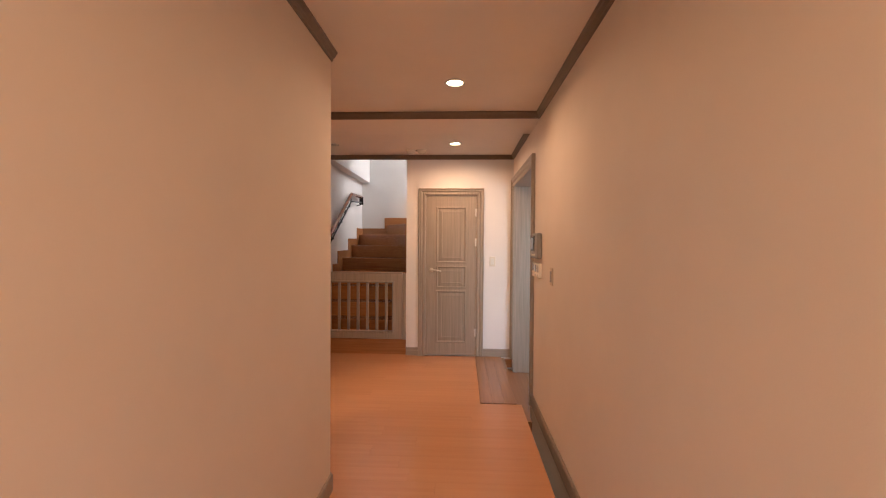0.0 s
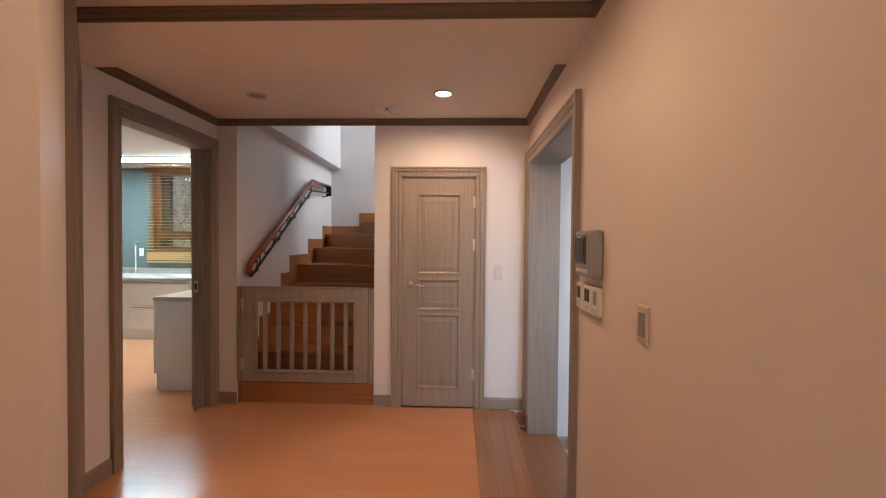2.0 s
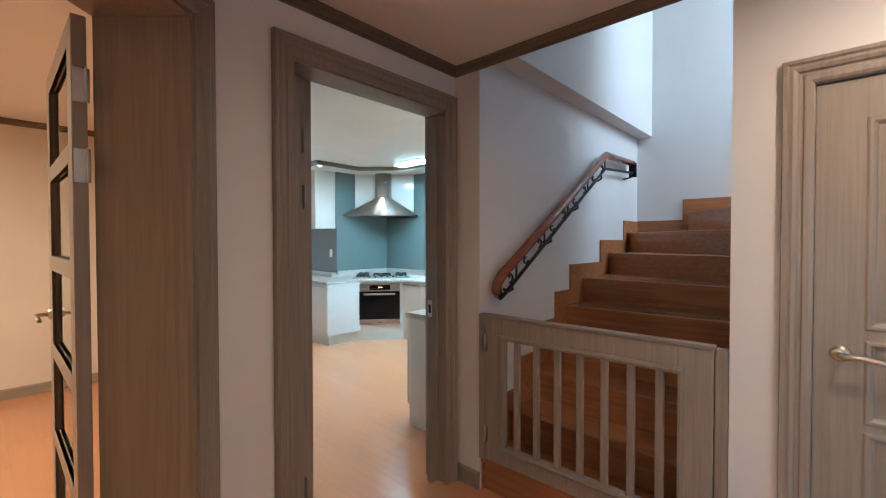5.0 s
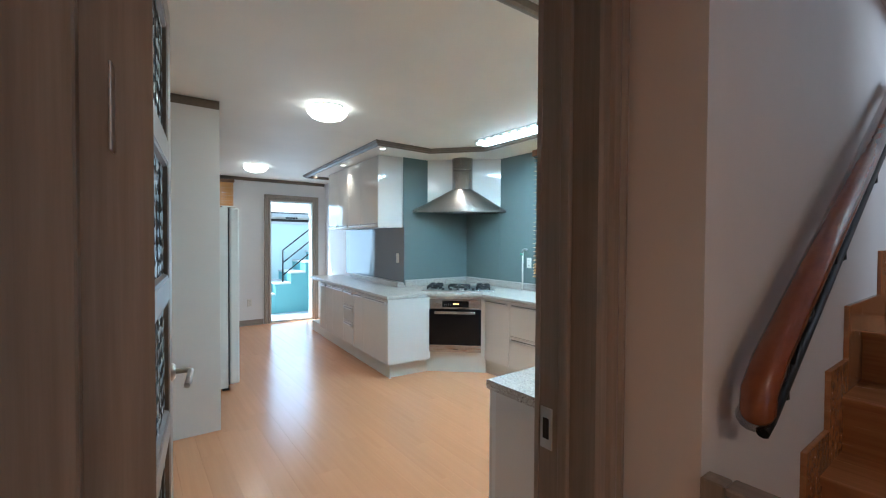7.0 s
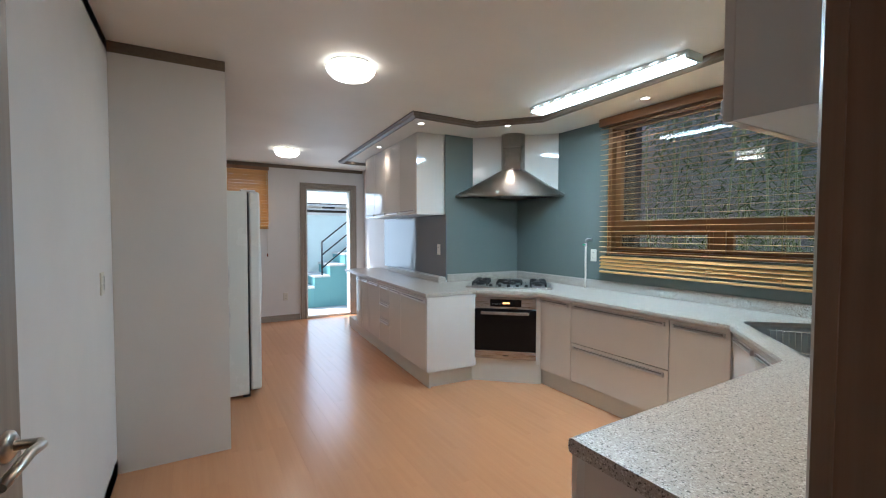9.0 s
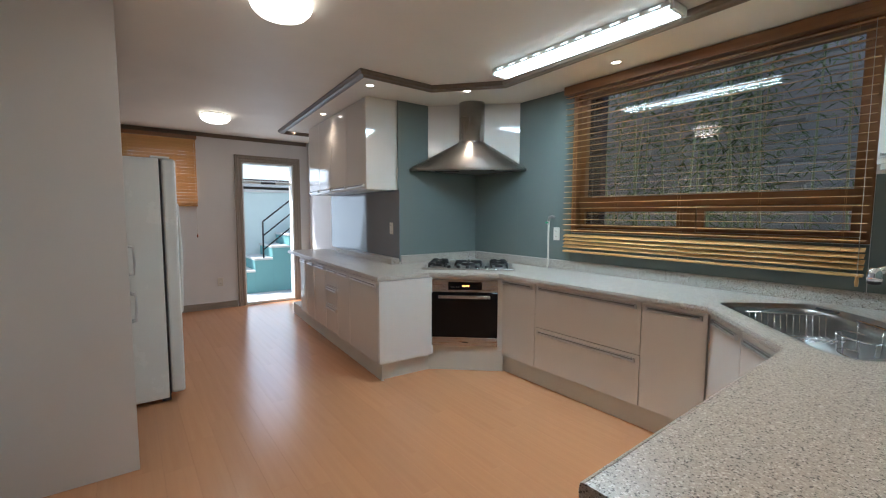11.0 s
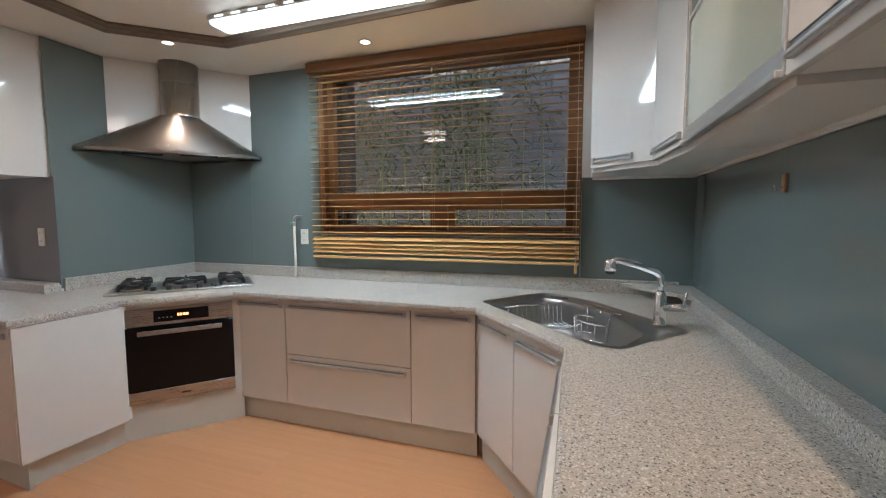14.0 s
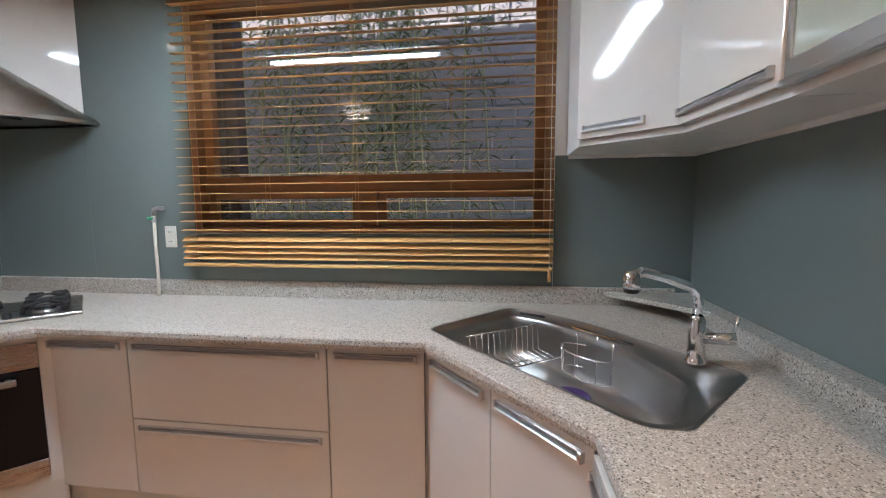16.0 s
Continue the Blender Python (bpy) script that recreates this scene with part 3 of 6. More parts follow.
for dx in (-0.064, 0.064):
    part("dome", lathe([(0.058, 0.0), (0.060, -0.012), (0.050, -0.022), (0.034, -0.040), (0.0, -0.046)], (dx, 0, 0)), M_WHITEP, sensor, smooth=True)
part("bridge", box((-0.03, -0.012, -0.016), (0.03, 0.012, 0.0), 0.003), M_GREYP, sensor)


def panel_leaf(w, h, th, rows, parent, material=M_WOODV, rails=None):
    """A framed leaf with raised panels; x from 0 to w, front at y = 0."""
    bm = bmesh.new()
    x0, x1 = rails
    box((0, 0, 0), (x0, th, h), bm=bm)
    box((x1, 0, 0), (w, th, h), bm=bm)
    zs = [0] + [z for r in rows for z in r] + [h]
    for a, b in zip(zs[::2], zs[1::2]):
        box((x0, 0, a), (x1, th, b), bm=bm)
    part("frame", bm, material, parent)
    for z0, z1 in rows:
        moulding = sweep([(x0, 0.004, z0), (x0, 0.004, z1), (x1, 0.004, z1), (x1, 0.004, z0)], [(0, -0.02), (0, 0.006), (-0.006, 0.009), (-0.014, 0.009), (-0.022, 0.003), (-0.025, -0.002), (-0.030, -0.003), (-0.068, 0.002), (-0.072, 0.002), (-0.074, -0.001), (-0.074, -0.02)], (0, -1, 0), True)
        part("moulding", moulding, material, parent)
        part("panel", box((x0 + 0.074, 0.005, z0 + 0.074), (x1 - 0.074, 0.022, z1 - 0.074)), material, parent)


def lever(parent, x, z, y=0.0, way=1, out=-1, material=M_NICKEL):
    h = part("handle", lathe([(0.0, 0.012), (0.018, 0.012), (0.026, 0.006), (0.027, 0.0)], (x, y, z), axis=(0, out, 0)), material, parent, "satin lever handle", True)
    part("lever", tube([(x, y, z), (x, y + out * 0.045, z), (x + way * 0.012, y + out * 0.052, z), (x + way * 0.05, y + out * 0.052, z + 0.004), (x + way * 0.09, y + out * 0.05, z - 0.004), (x + way * 0.125, y + out * 0.046, z - 0.012)], 0.0085, 10), material, h)


def butt_hinge(parent, x, z, y=0.0, hgt=0.095, wide=1.0):
    h = part("hinge", cyl((x, y, z), (x, y, z + hgt), 0.0075, n=10), M_ALU, parent, "steel butt hinge")
    part("leaf_plate", box((x - 0.020 * wide, y + 0.004, z), (x + 0.014 * wide, y + 0.007, z + hgt), 0.001), M_ALU, h)


closet = thing("door_narrow", "narrow taupe wooden door with three raised panels, closed", "door", pose(0.496, YE + 0.006, 0.010), kind="structure")
panel_leaf(0.618, 1.960, 0.036, [(0.150, 0.800), (0.826, 1.102), (1.136, 1.830)], closet, rails=(0.126, 0.500))
lever(closet, 0.068, 1.049)
for z in (0.235, 1.348, 1.712):
    butt_hinge(closet, 0.622, z, -0.010)


def rocker(name, m, label, w=0.072, h=0.118, keys=1, group="", plate=None, key=None):
    """A wall switch; the plate lies in x-z with its front towards -y."""
    t = thing(name, label, "light switch", m, group)
    part("plate", box((-w / 2, -0.009, -h / 2), (w / 2, 0, h / 2), 0.003), plate or M_PLASTIC, t)
    kh = (h * 0.66) / keys
    for k in range(keys):
        z0 = -h * 0.33 + k * kh
        part("key", box((-w * 0.26, -0.014, z0 + 0.002), (w * 0.26, -0.008, z0 + kh - 0.002), 0.002), key or M_WHITEP, t, "grey rocker key" if key else "white rocker key")
    return t


rocker("wall_switch", pose(1.314, YE, 1.172), "ivory light switch with a white rocker on the white wall")
rocker("wall_switch", pose(1.955, 4.884, 0.85), "ivory three-gang light switch in the lobby", 0.075, 0.12, 3)
rocker("wall_switch", pose(XR, 2.712, 1.180, 0, 0, -90), "beige light switch with a grey key on the corridor wall", 0.070, 0.122, plate=gloss("beige plastic", (0.58, 0.47, 0.37), 0.4, 0.0), key=M_GREYP)

video = thing("door_phone", "grey plastic video door phone on the corridor wall", "intercom", pose(XR, 3.232, 1.386, 0, 0, -90))
part("body", box((-0.142, -0.040, -0.102), (0.142, 0, 0.102), 0.012, seg=2), M_GREYP, video)
part("screen_frame", box((-0.126, -0.044, -0.045), (0.030, -0.038, 0.080), 0.004), M_DARKP, video, "dark screen surround")
part("screen", box((-0.112, -0.0465, -0.030), (0.016, -0.043, 0.068), 0.002), M_SCREEN, video, "dark glass screen")
for k in range(4):
    part("button", box((-0.112 + 0.045 * k, -0.043, -0.082), (-0.080 + 0.045 * k, -0.039, -0.066), 0.002), M_PLASTIC, video)
part("lettering", box((-0.085, -0.0455, 0.071), (-0.035, -0.0445, 0.076)), M_ALU, video, "small pale bar of lettering")
for dx, w, lab in ((-0.118, 0.085, "ivory boiler controller with a small display"), (0.005, 0.115, "ivory room thermostat with a grey display"), (0.110, 0.07, "ivory switch plate beside the thermostats")):
    t = thing("thermostat", lab, "thermostat", pose(XR, 3.236 - dx, 1.190, 0, 0, -90), "wall controllers")
    part("body", box((-w / 2, -0.024, -0.060), (w / 2, 0, 0.060), 0.006, seg=2), M_PLASTIC, t)
    part("display", box((-w * 0.28, -0.0265, -0.012), (w * 0.28, -0.023, 0.044), 0.002), M_SCREEN if w > 0.08 else M_GREYP, t, "small dark display")
    part("button", box((-w * 0.25, -0.0275, -0.044), (w * 0.25, -0.023, -0.028), 0.002), M_WHITEP, t)

# ---- stairs ----
stairs = thing("staircase", "orange-brown varnished wooden stairs that turn at the top", "staircase", kind="structure")
RISE = 0.1905
NOSE = [(4.985, 4.985), (5.26, 5.26), (5.52, 5.52), (5.78, 5.78), (6.04, 6.04), (6.33, 6.27), (6.88, 6.48), (7.38, 6.66)]   # left and right end of each nosing
for k, (yl, yr) in enumerate(NOSE):
    z = RISE * (k + 1)
    nl, nr = NOSE[k + 1] if k + 1 < len(NOSE) else (7.70, 6.75)
    part("riser", prism([(-0.95, yl + 0.02), (0.254, yr + 0.02), (0.254, yr + 0.04), (-0.95, yl + 0.04)], z - RISE, z - 0.03), M_STAIR, stairs)
    part("tread", prism([(-0.95, yl), (0.254, yr), (0.254, nr + 0.045), (-0.95, min(7.70, nl + 0.045))], z - 0.03, z, 0.006), M_STAIR, stairs)
z9 = RISE * 9
part("tread", prism([(-0.50, 7.70), (0.254, 6.75), (0.56, 6.75), (0.56, 7.70)], z9 - 0.03, z9, 0.006), M_STAIR, stairs)
part("riser", prism([(-0.48, 7.70), (0.26, 6.77), (0.28, 6.77), (-0.46, 7.70)], z9 - RISE, z9 - 0.03), M_STAIR, stairs)
for k in range(10, 14):
    z = RISE * k
    part("tread", box((0.56 + 0.27 * (k - 10), 6.75, z - 0.03), (0.86 + 0.27 * (k - 10), 7.70, z), 0.004), M_STAIR, stairs)
    part("riser", box((0.575 + 0.27 * (k - 10), 6.75, z - RISE), (0.59 + 0.27 * (k - 10), 7.70, z - 0.03)), M_STAIR, stairs)
# stepped skirting on the left wall and the back wall
def stepped(levels, place):
    for (s0, s1, z0, z1) in levels:
        part("skirting_board", place(s0, s1, z0, z1), M_STAIR, stairs)
SKIRT = [(4.99, 5.13, 0.0, 0.30)]
ends = [5.13, 5.39, 5.63, 5.88, 6.12, 6.71, 7.29, 7.70]
for k in range(len(ends) - 1):
    SKIRT.append((ends[k], ends[k + 1], RISE * k, RISE * (k + 2) + 0.115))
stepped(SKIRT, lambda s0, s1, z0, z1: box((-0.95, s0, z0), (-0.935, s1, z1), 0.002))
stepped([(-0.935, -0.52, 1.3, 1.645), (-0.52, 0.5, 1.5, 1.845)], lambda s0, s1, z0, z1: box((s0, 7.685, z0), (s1, 7.70, z1), 0.002))

gate = thing("stair_gate", "low taupe wooden safety gate with seven upright bars, closed", "gate", pose(-0.902, YE - 0.012, 0.200))
GW, GH = 1.107, 0.810
bm = bmesh.new()
for lo, hi in (((0, 0, 0), (0.125, 0.042, GH)), ((GW - 0.125, 0, 0), (GW, 0.042, GH)), ((0.125, 0, 0), (GW - 0.125, 0.042, 0.100)), ((0.125, 0, GH - 0.115), (GW - 0.125, 0.042, GH))):
    box(lo, hi, 0.003, bm)
part("frame", bm, M_WOODV, gate)
part("moulding", sweep([(0.125, 0, 0.100), (0.125, 0, GH - 0.115), (GW - 0.125, 0, GH - 0.115), (GW - 0.125, 0, 0.100)], [(0.0, 0.0), (0.0, 0.008), (0.012, 0.012), (0.024, 0.006), (0.026, 0.0)], (0, -1, 0), True), M_WOODV, gate)
for k in range(7):
    x = 0.125 + (GW - 0.25) * (k + 0.62) / 7.25
    part("bar", box((x - 0.017, 0.010, 0.098), (x + 0.017, 0.034, GH - 0.113), 0.004), M_WOODV, gate)
part("top_rail", box((-0.002, -0.006, GH), (GW + 0.002, 0.048, GH + 0.016), 0.004), M_WOODX, gate)
for z in (0.10, 0.62):
    butt_hinge(gate, 0.006, z, -0.004, 0.10)
hinge_post = thing("gate_post", "slim taupe wooden post that carries the stair gate", "post", pose(-0.948, YE - 0.012, 0.195))
part("post", box((0, 0, 0), (0.043, 0.042, GH + 0.020), 0.003), M_WOODV, hinge_post)
post = thing("gate_post", "slim taupe wooden post that the stair gate closes on", "post", pose(0.209, YE - 0.012, 0.195))
part("post", box((0, 0, 0), (0.043, 0.042, GH + 0.012), 0.003), M_WOODV, post)

rail = thing("handrail", "polished red-brown wooden handrail on a scrolled wrought iron rail", "handrail")
R0, R1, R2 = Vector((-0.880, 5.055, 1.205)), Vector((-0.880, 6.67, 2.176)), Vector((-0.880, 7.34, 2.192))
def rail_sweep(pts, r=0.030):
    return tube(pts, r, 14)
part("grip", rail_sweep([R0 + Vector((-0.02, 0.03, -0.075)), R0 + Vector((0, -0.012, -0.045)), R0 + Vector((0, -0.006, -0.01)), R0 + Vector((0, 0.05, 0.04)), R0.lerp(R1, 0.5), R1 + Vector((0, -0.06, -0.03)), R1, R1 + Vector((0, 0.06, 0.0)), R2]), M_RAIL, rail, smooth=True)
part("iron_rail", tube([R0 + Vector((0, 0.02, -0.10)), R0 + Vector((0, 0.06, -0.085)), R1 + Vector((0, -0.02, -0.12)), R2 + Vector((0, 0.0, -0.09))], 0.012, 8), M_IRON, rail)
way = (R1 - R0).normalized()
nrm = Vector((0, -way.z, way.y))
for k in range(9):
    c = R0.lerp(R1, (k + 0.6) / 9.3) - nrm * 0.052
    s = 1 if k % 2 else -1
    pts = [c + (way * math.cos(a) * s + nrm * math.sin(a)) * (0.006 + 0.0052 * a) for a in [j * 0.5 for j in range(12)]]
    part("scroll", tube(pts, 0.0065, 6), M_IRON, rail)
    if k % 2 == 0:
        d = c + way * 0.08
        part("bar", tube([d - nrm * 0.045 - way * 0.03, d + nrm * 0.045 + way * 0.03], 0.0065, 6), M_IRON, rail)
for f in (0.06, 0.36, 0.62, 0.90):
    c = R0.lerp(R1, f) - nrm * 0.10
    part("bracket", tube([c, c + Vector((0.0, 0.01, -0.03)), c + Vector((-0.03, 0.015, -0.045)), c + Vector((-0.070, 0.015, -0.035))], 0.008, 8), M_IRON, rail)
part("bracket", tube([R2 + Vector((0, -0.04, -0.09)), R2 + Vector((0, -0.05, -0.14)), R2 + Vector((-0.070, -0.05, -0.15))], 0.008, 8), M_IRON, rail)
part("end_plate", box((-0.915, 7.335, 2.06), (-0.845, 7.36, 2.20), 0.004), M_IRON, rail)


# ---- glazed doors ----
def glazed_leaf(name, m, w, h, label, flip=1):
    """A leaf of five etched panes; hinge edge at x = 0, face towards -y and +y."""
    t = thing(name, label, "door", m, kind="structure")
    th, st = 0.040, 0.105
    bm = bmesh.new()
    box((0, -th / 2, 0), (st, th / 2, h), 0.003, bm)
    box((w - st, -th / 2, 0), (w, th / 2, h), 0.003, bm)
    n, bot, topr, mid = 5, 0.19, 0.075, 0.065
    ph = (h - bot - topr - mid * (n - 1)) / n
    box((st, -th / 2, 0), (w - st, th / 2, bot), 0.002, bm)
    box((st, -th / 2, h - topr), (w - st, th / 2, h), 0.002, bm)
    for k in range(1, n):
        z = bot + k * ph + (k - 1) * mid
        box((st, -th / 2, z), (w - st, th / 2, z + mid), 0.002, bm)
    part("frame", bm, M_WOODV, t)
    rnd = random.Random(5)
    for k in range(n):
        z0 = bot + k * (ph + mid)
        pane = part("pane", box((st, -0.003, z0), (w - st, 0.003, z0 + ph)), M_DOORGLASS, t, "clear pane with an etched floral pattern")
        for s in (-1, 1):
            part("bead", sweep([(st, s * 0.016, z0), (st, s * 0.016, z0 + ph), (w - st, s * 0.016, z0 + ph), (w - st, s * 0.016, z0)], [(0, -0.010), (0, 0.002), (-0.008, 0.001), (-0.014, -0.010)], (0, s * -1.0 * -1, 0), True), M_TRIM, t)
        bm = bmesh.new()
        lift = [0.0]
        def petal(cx, cz, turn, ln, wd):
            lift[0] += 0.000008
            loop = []
            for i in range(8):
                a = i * math.tau / 8
                u, v = ln * 0.5 * (1 + math.cos(a)), wd * math.sin(a) * (1.15 - 0.4 * math.cos(a))
                x = cx + u * math.cos(turn) - v * math.sin(turn)
                z = cz + u * math.sin(turn) + v * math.cos(turn)
                loop.append(bm.verts.new((min(max(x, st + 0.004), w - st - 0.004), -0.0045 - lift[0], min(max(z, z0 + 0.004), z0 + ph - 0.004))))
            bm.faces.new(loop)
        for j in range(11):
            x, z, lean = st + (j + 0.2 + 0.6 * rnd.random()) * (w - 2 * st) / 11, z0 + 0.01, rnd.uniform(-0.25, 0.25)
            for step in range(7):
                grow = ph / 7.2
                petal(x, z, math.pi / 2 - lean, grow * 1.05, 0.0022)
                for side in (-1, 1):
                    petal(x, z + grow * 0.4, math.pi / 2 - lean + side * rnd.uniform(0.6, 1.2), rnd.uniform(0.022, 0.042), rnd.uniform(0.006, 0.011))
                if rnd.random() < 0.38:
                    for k2 in range(5):
                        petal(x + 0.012 * side, z + grow * 0.5, k2 * math.tau / 5 + lean, 0.024, 0.009)
                x, z, lean = x + math.sin(lean) * grow, z + math.cos(lean) * grow, lean * 0.6 + rnd.uniform(-0.3, 0.3)
        border = [(st + 0.004, z0 + 0.004), (w - st - 0.004, z0 + 0.004), (w - st - 0.004, z0 + ph - 0.004), (st + 0.004, z0 + ph - 0.004)]
        for (xa, za), (xb, zb) in zip(border, border[1:] + border[:1]):
            for q in range(9):
                f = (q + rnd.random()) / 9
                petal(xa + (xb - xa) * f, za + (zb - za) * f, rnd.random() * math.tau, rnd.uniform(0.02, 0.035), rnd.uniform(0.009, 0.014))
        part("etching", bm, M_ETCH, t, "frosted leaf pattern")
    for s in (-1, 1):
        lever(t, w - 0.052, 1.10, s * th / 2, -1, s)
    for z in (0.25, 1.62, 1.88):
        butt_hinge(t, 0.0, z, -th / 2 * flip, 0.11, 1.8)
        part("hinge_plate", box((-0.0035, -th / 2 + 0.003, z), (-0.0005, th / 2 - 0.003, z + 0.11), 0.001), M_ALU, t, "steel hinge plate")
    return t

M_ETCH, en, el, eb = mat("etched film", (0.25, 0.31, 0.31), 0.5)
eb.inputs["Transmission Weight"].default_value = 0.72
HB = P1 - SDIR * 0.022 - SNOR * 0.345
glazed_leaf("door_bedroom", pose(HB.x + 0.028, HB.y - 0.022, 0.012, 0, 0, 179.0), 0.87, 2.16, "taupe wooden door with five etched glass panes, standing open")
glazed_leaf("door_kitchen", pose(XE - 0.012, 4.045, KF + 0.012, 0, 0, 172.8), 0.90, 2.21, "taupe glazed kitchen door with etched flowers, standing open")

# ---- kitchen cabinets ----
def bar_handle(parent, x0, x1, z, y=0.0, hh=0.030):
    """A long flat aluminium pull in a shallow frame, on a front whose face is at y."""
    h = part("handle", box((x0, y - 0.006, z - hh / 2), (x1, y, z + hh / 2), 0.001), M_ALU, parent, "long satin aluminium pull")
    part("slot", box((x0 + 0.012, y - 0.0075, z - hh * 0.02), (x1 - 0.012, y - 0.0055, z + hh * 0.36)), M_GREYP, h, "grey finger slot")
    part("grip", box((x0 + 0.004, y - 0.018, z - hh * 0.46), (x1 - 0.004, y - 0.004, z - hh * 0.06), 0.003), M_ALU, h)
    part("brim", box((x0 + 0.004, y - 0.011, z + hh * 0.38), (x1 - 0.004, y - 0.004, z + hh * 0.48), 0.001), M_ALU, h)
    for x in (x0, x1 - 0.012):
        part("cheek", box((x, y - 0.017, z - hh / 2), (x + 0.012, y - 0.003, z + hh / 2), 0.002), M_ALU, h)


def front(parent, x0, x1, z0, z1, handle=True, name="door", th=0.020, top_handle=True, hx=(0.03, 0.03)):
    f = part(name, box((x0 + 0.0025, -th, z0 + 0.0025), (x1 - 0.0025, 0, z1 - 0.0025), 0.0025, seg=2), M_CAB, parent, "cream gloss front")
    if handle:
        bar_handle(f, x0 + hx[0], x1 - hx[1], z1 - 0.040 if top_handle else z0 + 0.040, -th)
    return f


def base_unit(m, w, d, fronts, label, top=0.828):
    """A base cabinet; x 0 to w, front plane at y = 0, body behind it. fronts: rows of (x0, x1, z0, z1)."""
    t = thing("base_cabinet", label, "kitchen cabinet", m, "fitted base cabinets")
    part("body", box((0.001, 0.001, 0.114), (w - 0.001, d, top)), M_CABIN, t)
    for x0, x1, z0, z1 in fronts:
        front(t, x0, x1, z0, z1, name="drawer" if z1 - z0 < 0.45 else "door")
    part("plinth", box((0.0, 0.012, KF), (w, 0.030, 0.114)), M_PLINTH, t, "pale recessed plinth")
    return t


ML = pose(-4.645, 6.335, 0, 0, 0, SK)
def left_at(u):
    return ML @ pose(u, 0, 0)
Z0, Z1 = 0.112, 0.826
base_unit(left_at(-0.66), 0.66, 0.53, [(0, 0.66, Z0, Z1)], "cream gloss base cabinet with one door at the corner")
base_unit(left_at(-1.01), 0.35, 0.53, [(0, 0.35, Z0, Z1)], "narrow cream gloss base cabinet with one door")
base_unit(left_at(-1.39), 0.38, 0.53, [(0, 0.38, 0.62, Z1), (0, 0.38, 0.41, 0.62), (0, 0.38, Z0, 0.41)], "cream gloss base cabinet with three drawers")
base_unit(left_at(-1.83), 0.44, 0.53, [(0, 0.44, Z0, Z1)], "cream gloss base cabinet with a plain door")
base_unit(left_at(-2.45), 0.62, 0.53, [(0, 0.31, Z0, Z1), (0.31, 0.62, Z0, Z1)], "cream gloss base cabinet with two doors")
end = thing("side_panel", "cream gloss panel that ends the side counter", "cabinet panel", ML)
part("panel", box((0.0, -0.018, 0.114), (0.018, 0.50, 0.828), 0.001), M_CAB, end)
part("plinth", box((-0.05, 0.030, KF), (-0.032, 0.50, 0.114)), M_PLINTH, end, "pale recessed plinth")
bay = thing("counter_support", "low cream plinth and panel under the counter end", "cabinet panel", ML)
part("plinth", box((-3.02, 0.02, KF), (-2.46, 0.55, 0.12), 0.002), M_PLINTH, bay)
part("panel", box((-3.03, 0.30, KF), (-3.00, 0.57, 0.828), 0.002), M_CAB, bay)

base_unit(pose(-4.235, 7.362, 0), 0.418, 0.60, [(0, 0.418, Z0, Z1)], "cream gloss base cabinet with a door beside the oven")
base_unit(pose(-3.817, 7.362, 0), 0.907, 0.60, [(0, 0.907, 0.460, Z1), (0, 0.907, Z0, 0.460)], "wide cream gloss base cabinet with two deep drawers")
base_unit(pose(-2.910, 7.362, 0), 0.402, 0.60, [(0, 0.402, Z0, Z1)], "cream gloss base cabinet with one door under the window")
filler = thing("filler_strip", "cream gloss filler strip between the sink cabinet and its neighbour", "cabinet panel")
part("strip", prism([(-2.5075, 7.358), (-2.4890, 7.350), (-2.466, 7.372), (-2.466, 7.44), (-2.5075, 7.44)], Z0, Z1), M_CAB, filler)
part("plinth", prism([(-2.5075, 7.425), (-2.45, 7.40), (-2.45, 7.44), (-2.5075, 7.44)], KF, Z0 - 0.002), M_PLINTH, filler, "pale plinth")
# sink unit across the corner
SA, SB = Vector((-2.490, 7.345, 0)), Vector((-1.990, 6.742, 0))
slen = (SB - SA).length
sang = math.degrees(math.atan2(SB.y - SA.y, SB.x - SA.x))
base_unit(Matrix.Translation(SA + Vector((0.010, 0.008, 0))) @ pose(0, 0, 0, 0, 0, sang), slen, 0.30, [(0, slen / 2, Z0, Z1), (slen / 2, slen, Z0, Z1)], "cream gloss corner sink cabinet with two doors", 0.60)
for y0, y1 in ((6.72, 6.24), (6.24, 5.78), (5.78, 5.385)):
    base_unit(pose(-1.985, y0, 0, 0, 0, -90), y0 - y1, 0.62, [(0, y0 - y1, Z0, Z1)], "cream gloss base cabinet of the peninsula")
pen = thing("side_panel", "cream gloss end panel of the peninsula", "cabinet panel")
part("panel", box((-1.935, 5.360, KF), (XE - 0.002, 5.382, 0.829), 0.001), M_CAB, pen)

# built-in oven across the corner
OA, OB = Vector((-4.630, 6.852, 0)), Vector((-4.222, 7.310, 0))
olen = (OB - OA).length
oang = math.degrees(math.atan2(OB.y - OA.y, OB.x - OA.x))
MO = Matrix.Translation(OA) @ pose(0, 0, 0, 0, 0, oang)
oven = thing("oven", "built-in steel oven with a black glass door", "oven", MO)
part("body", box((0.01, 0.006, 0.20), (olen - 0.01, 0.52, 0.80)), M_DARKP, oven)
part("control_panel", box((0.004, -0.012, 0.692), (olen - 0.004, 0.006, 0.805), 0.002), M_STEEL, oven, "brushed steel control panel")
disp = part("display", box((olen * 0.26, -0.014, 0.712), (olen * 0.76, -0.011, 0.785), 0.001), M_BLACKG, oven, "black glass display strip")
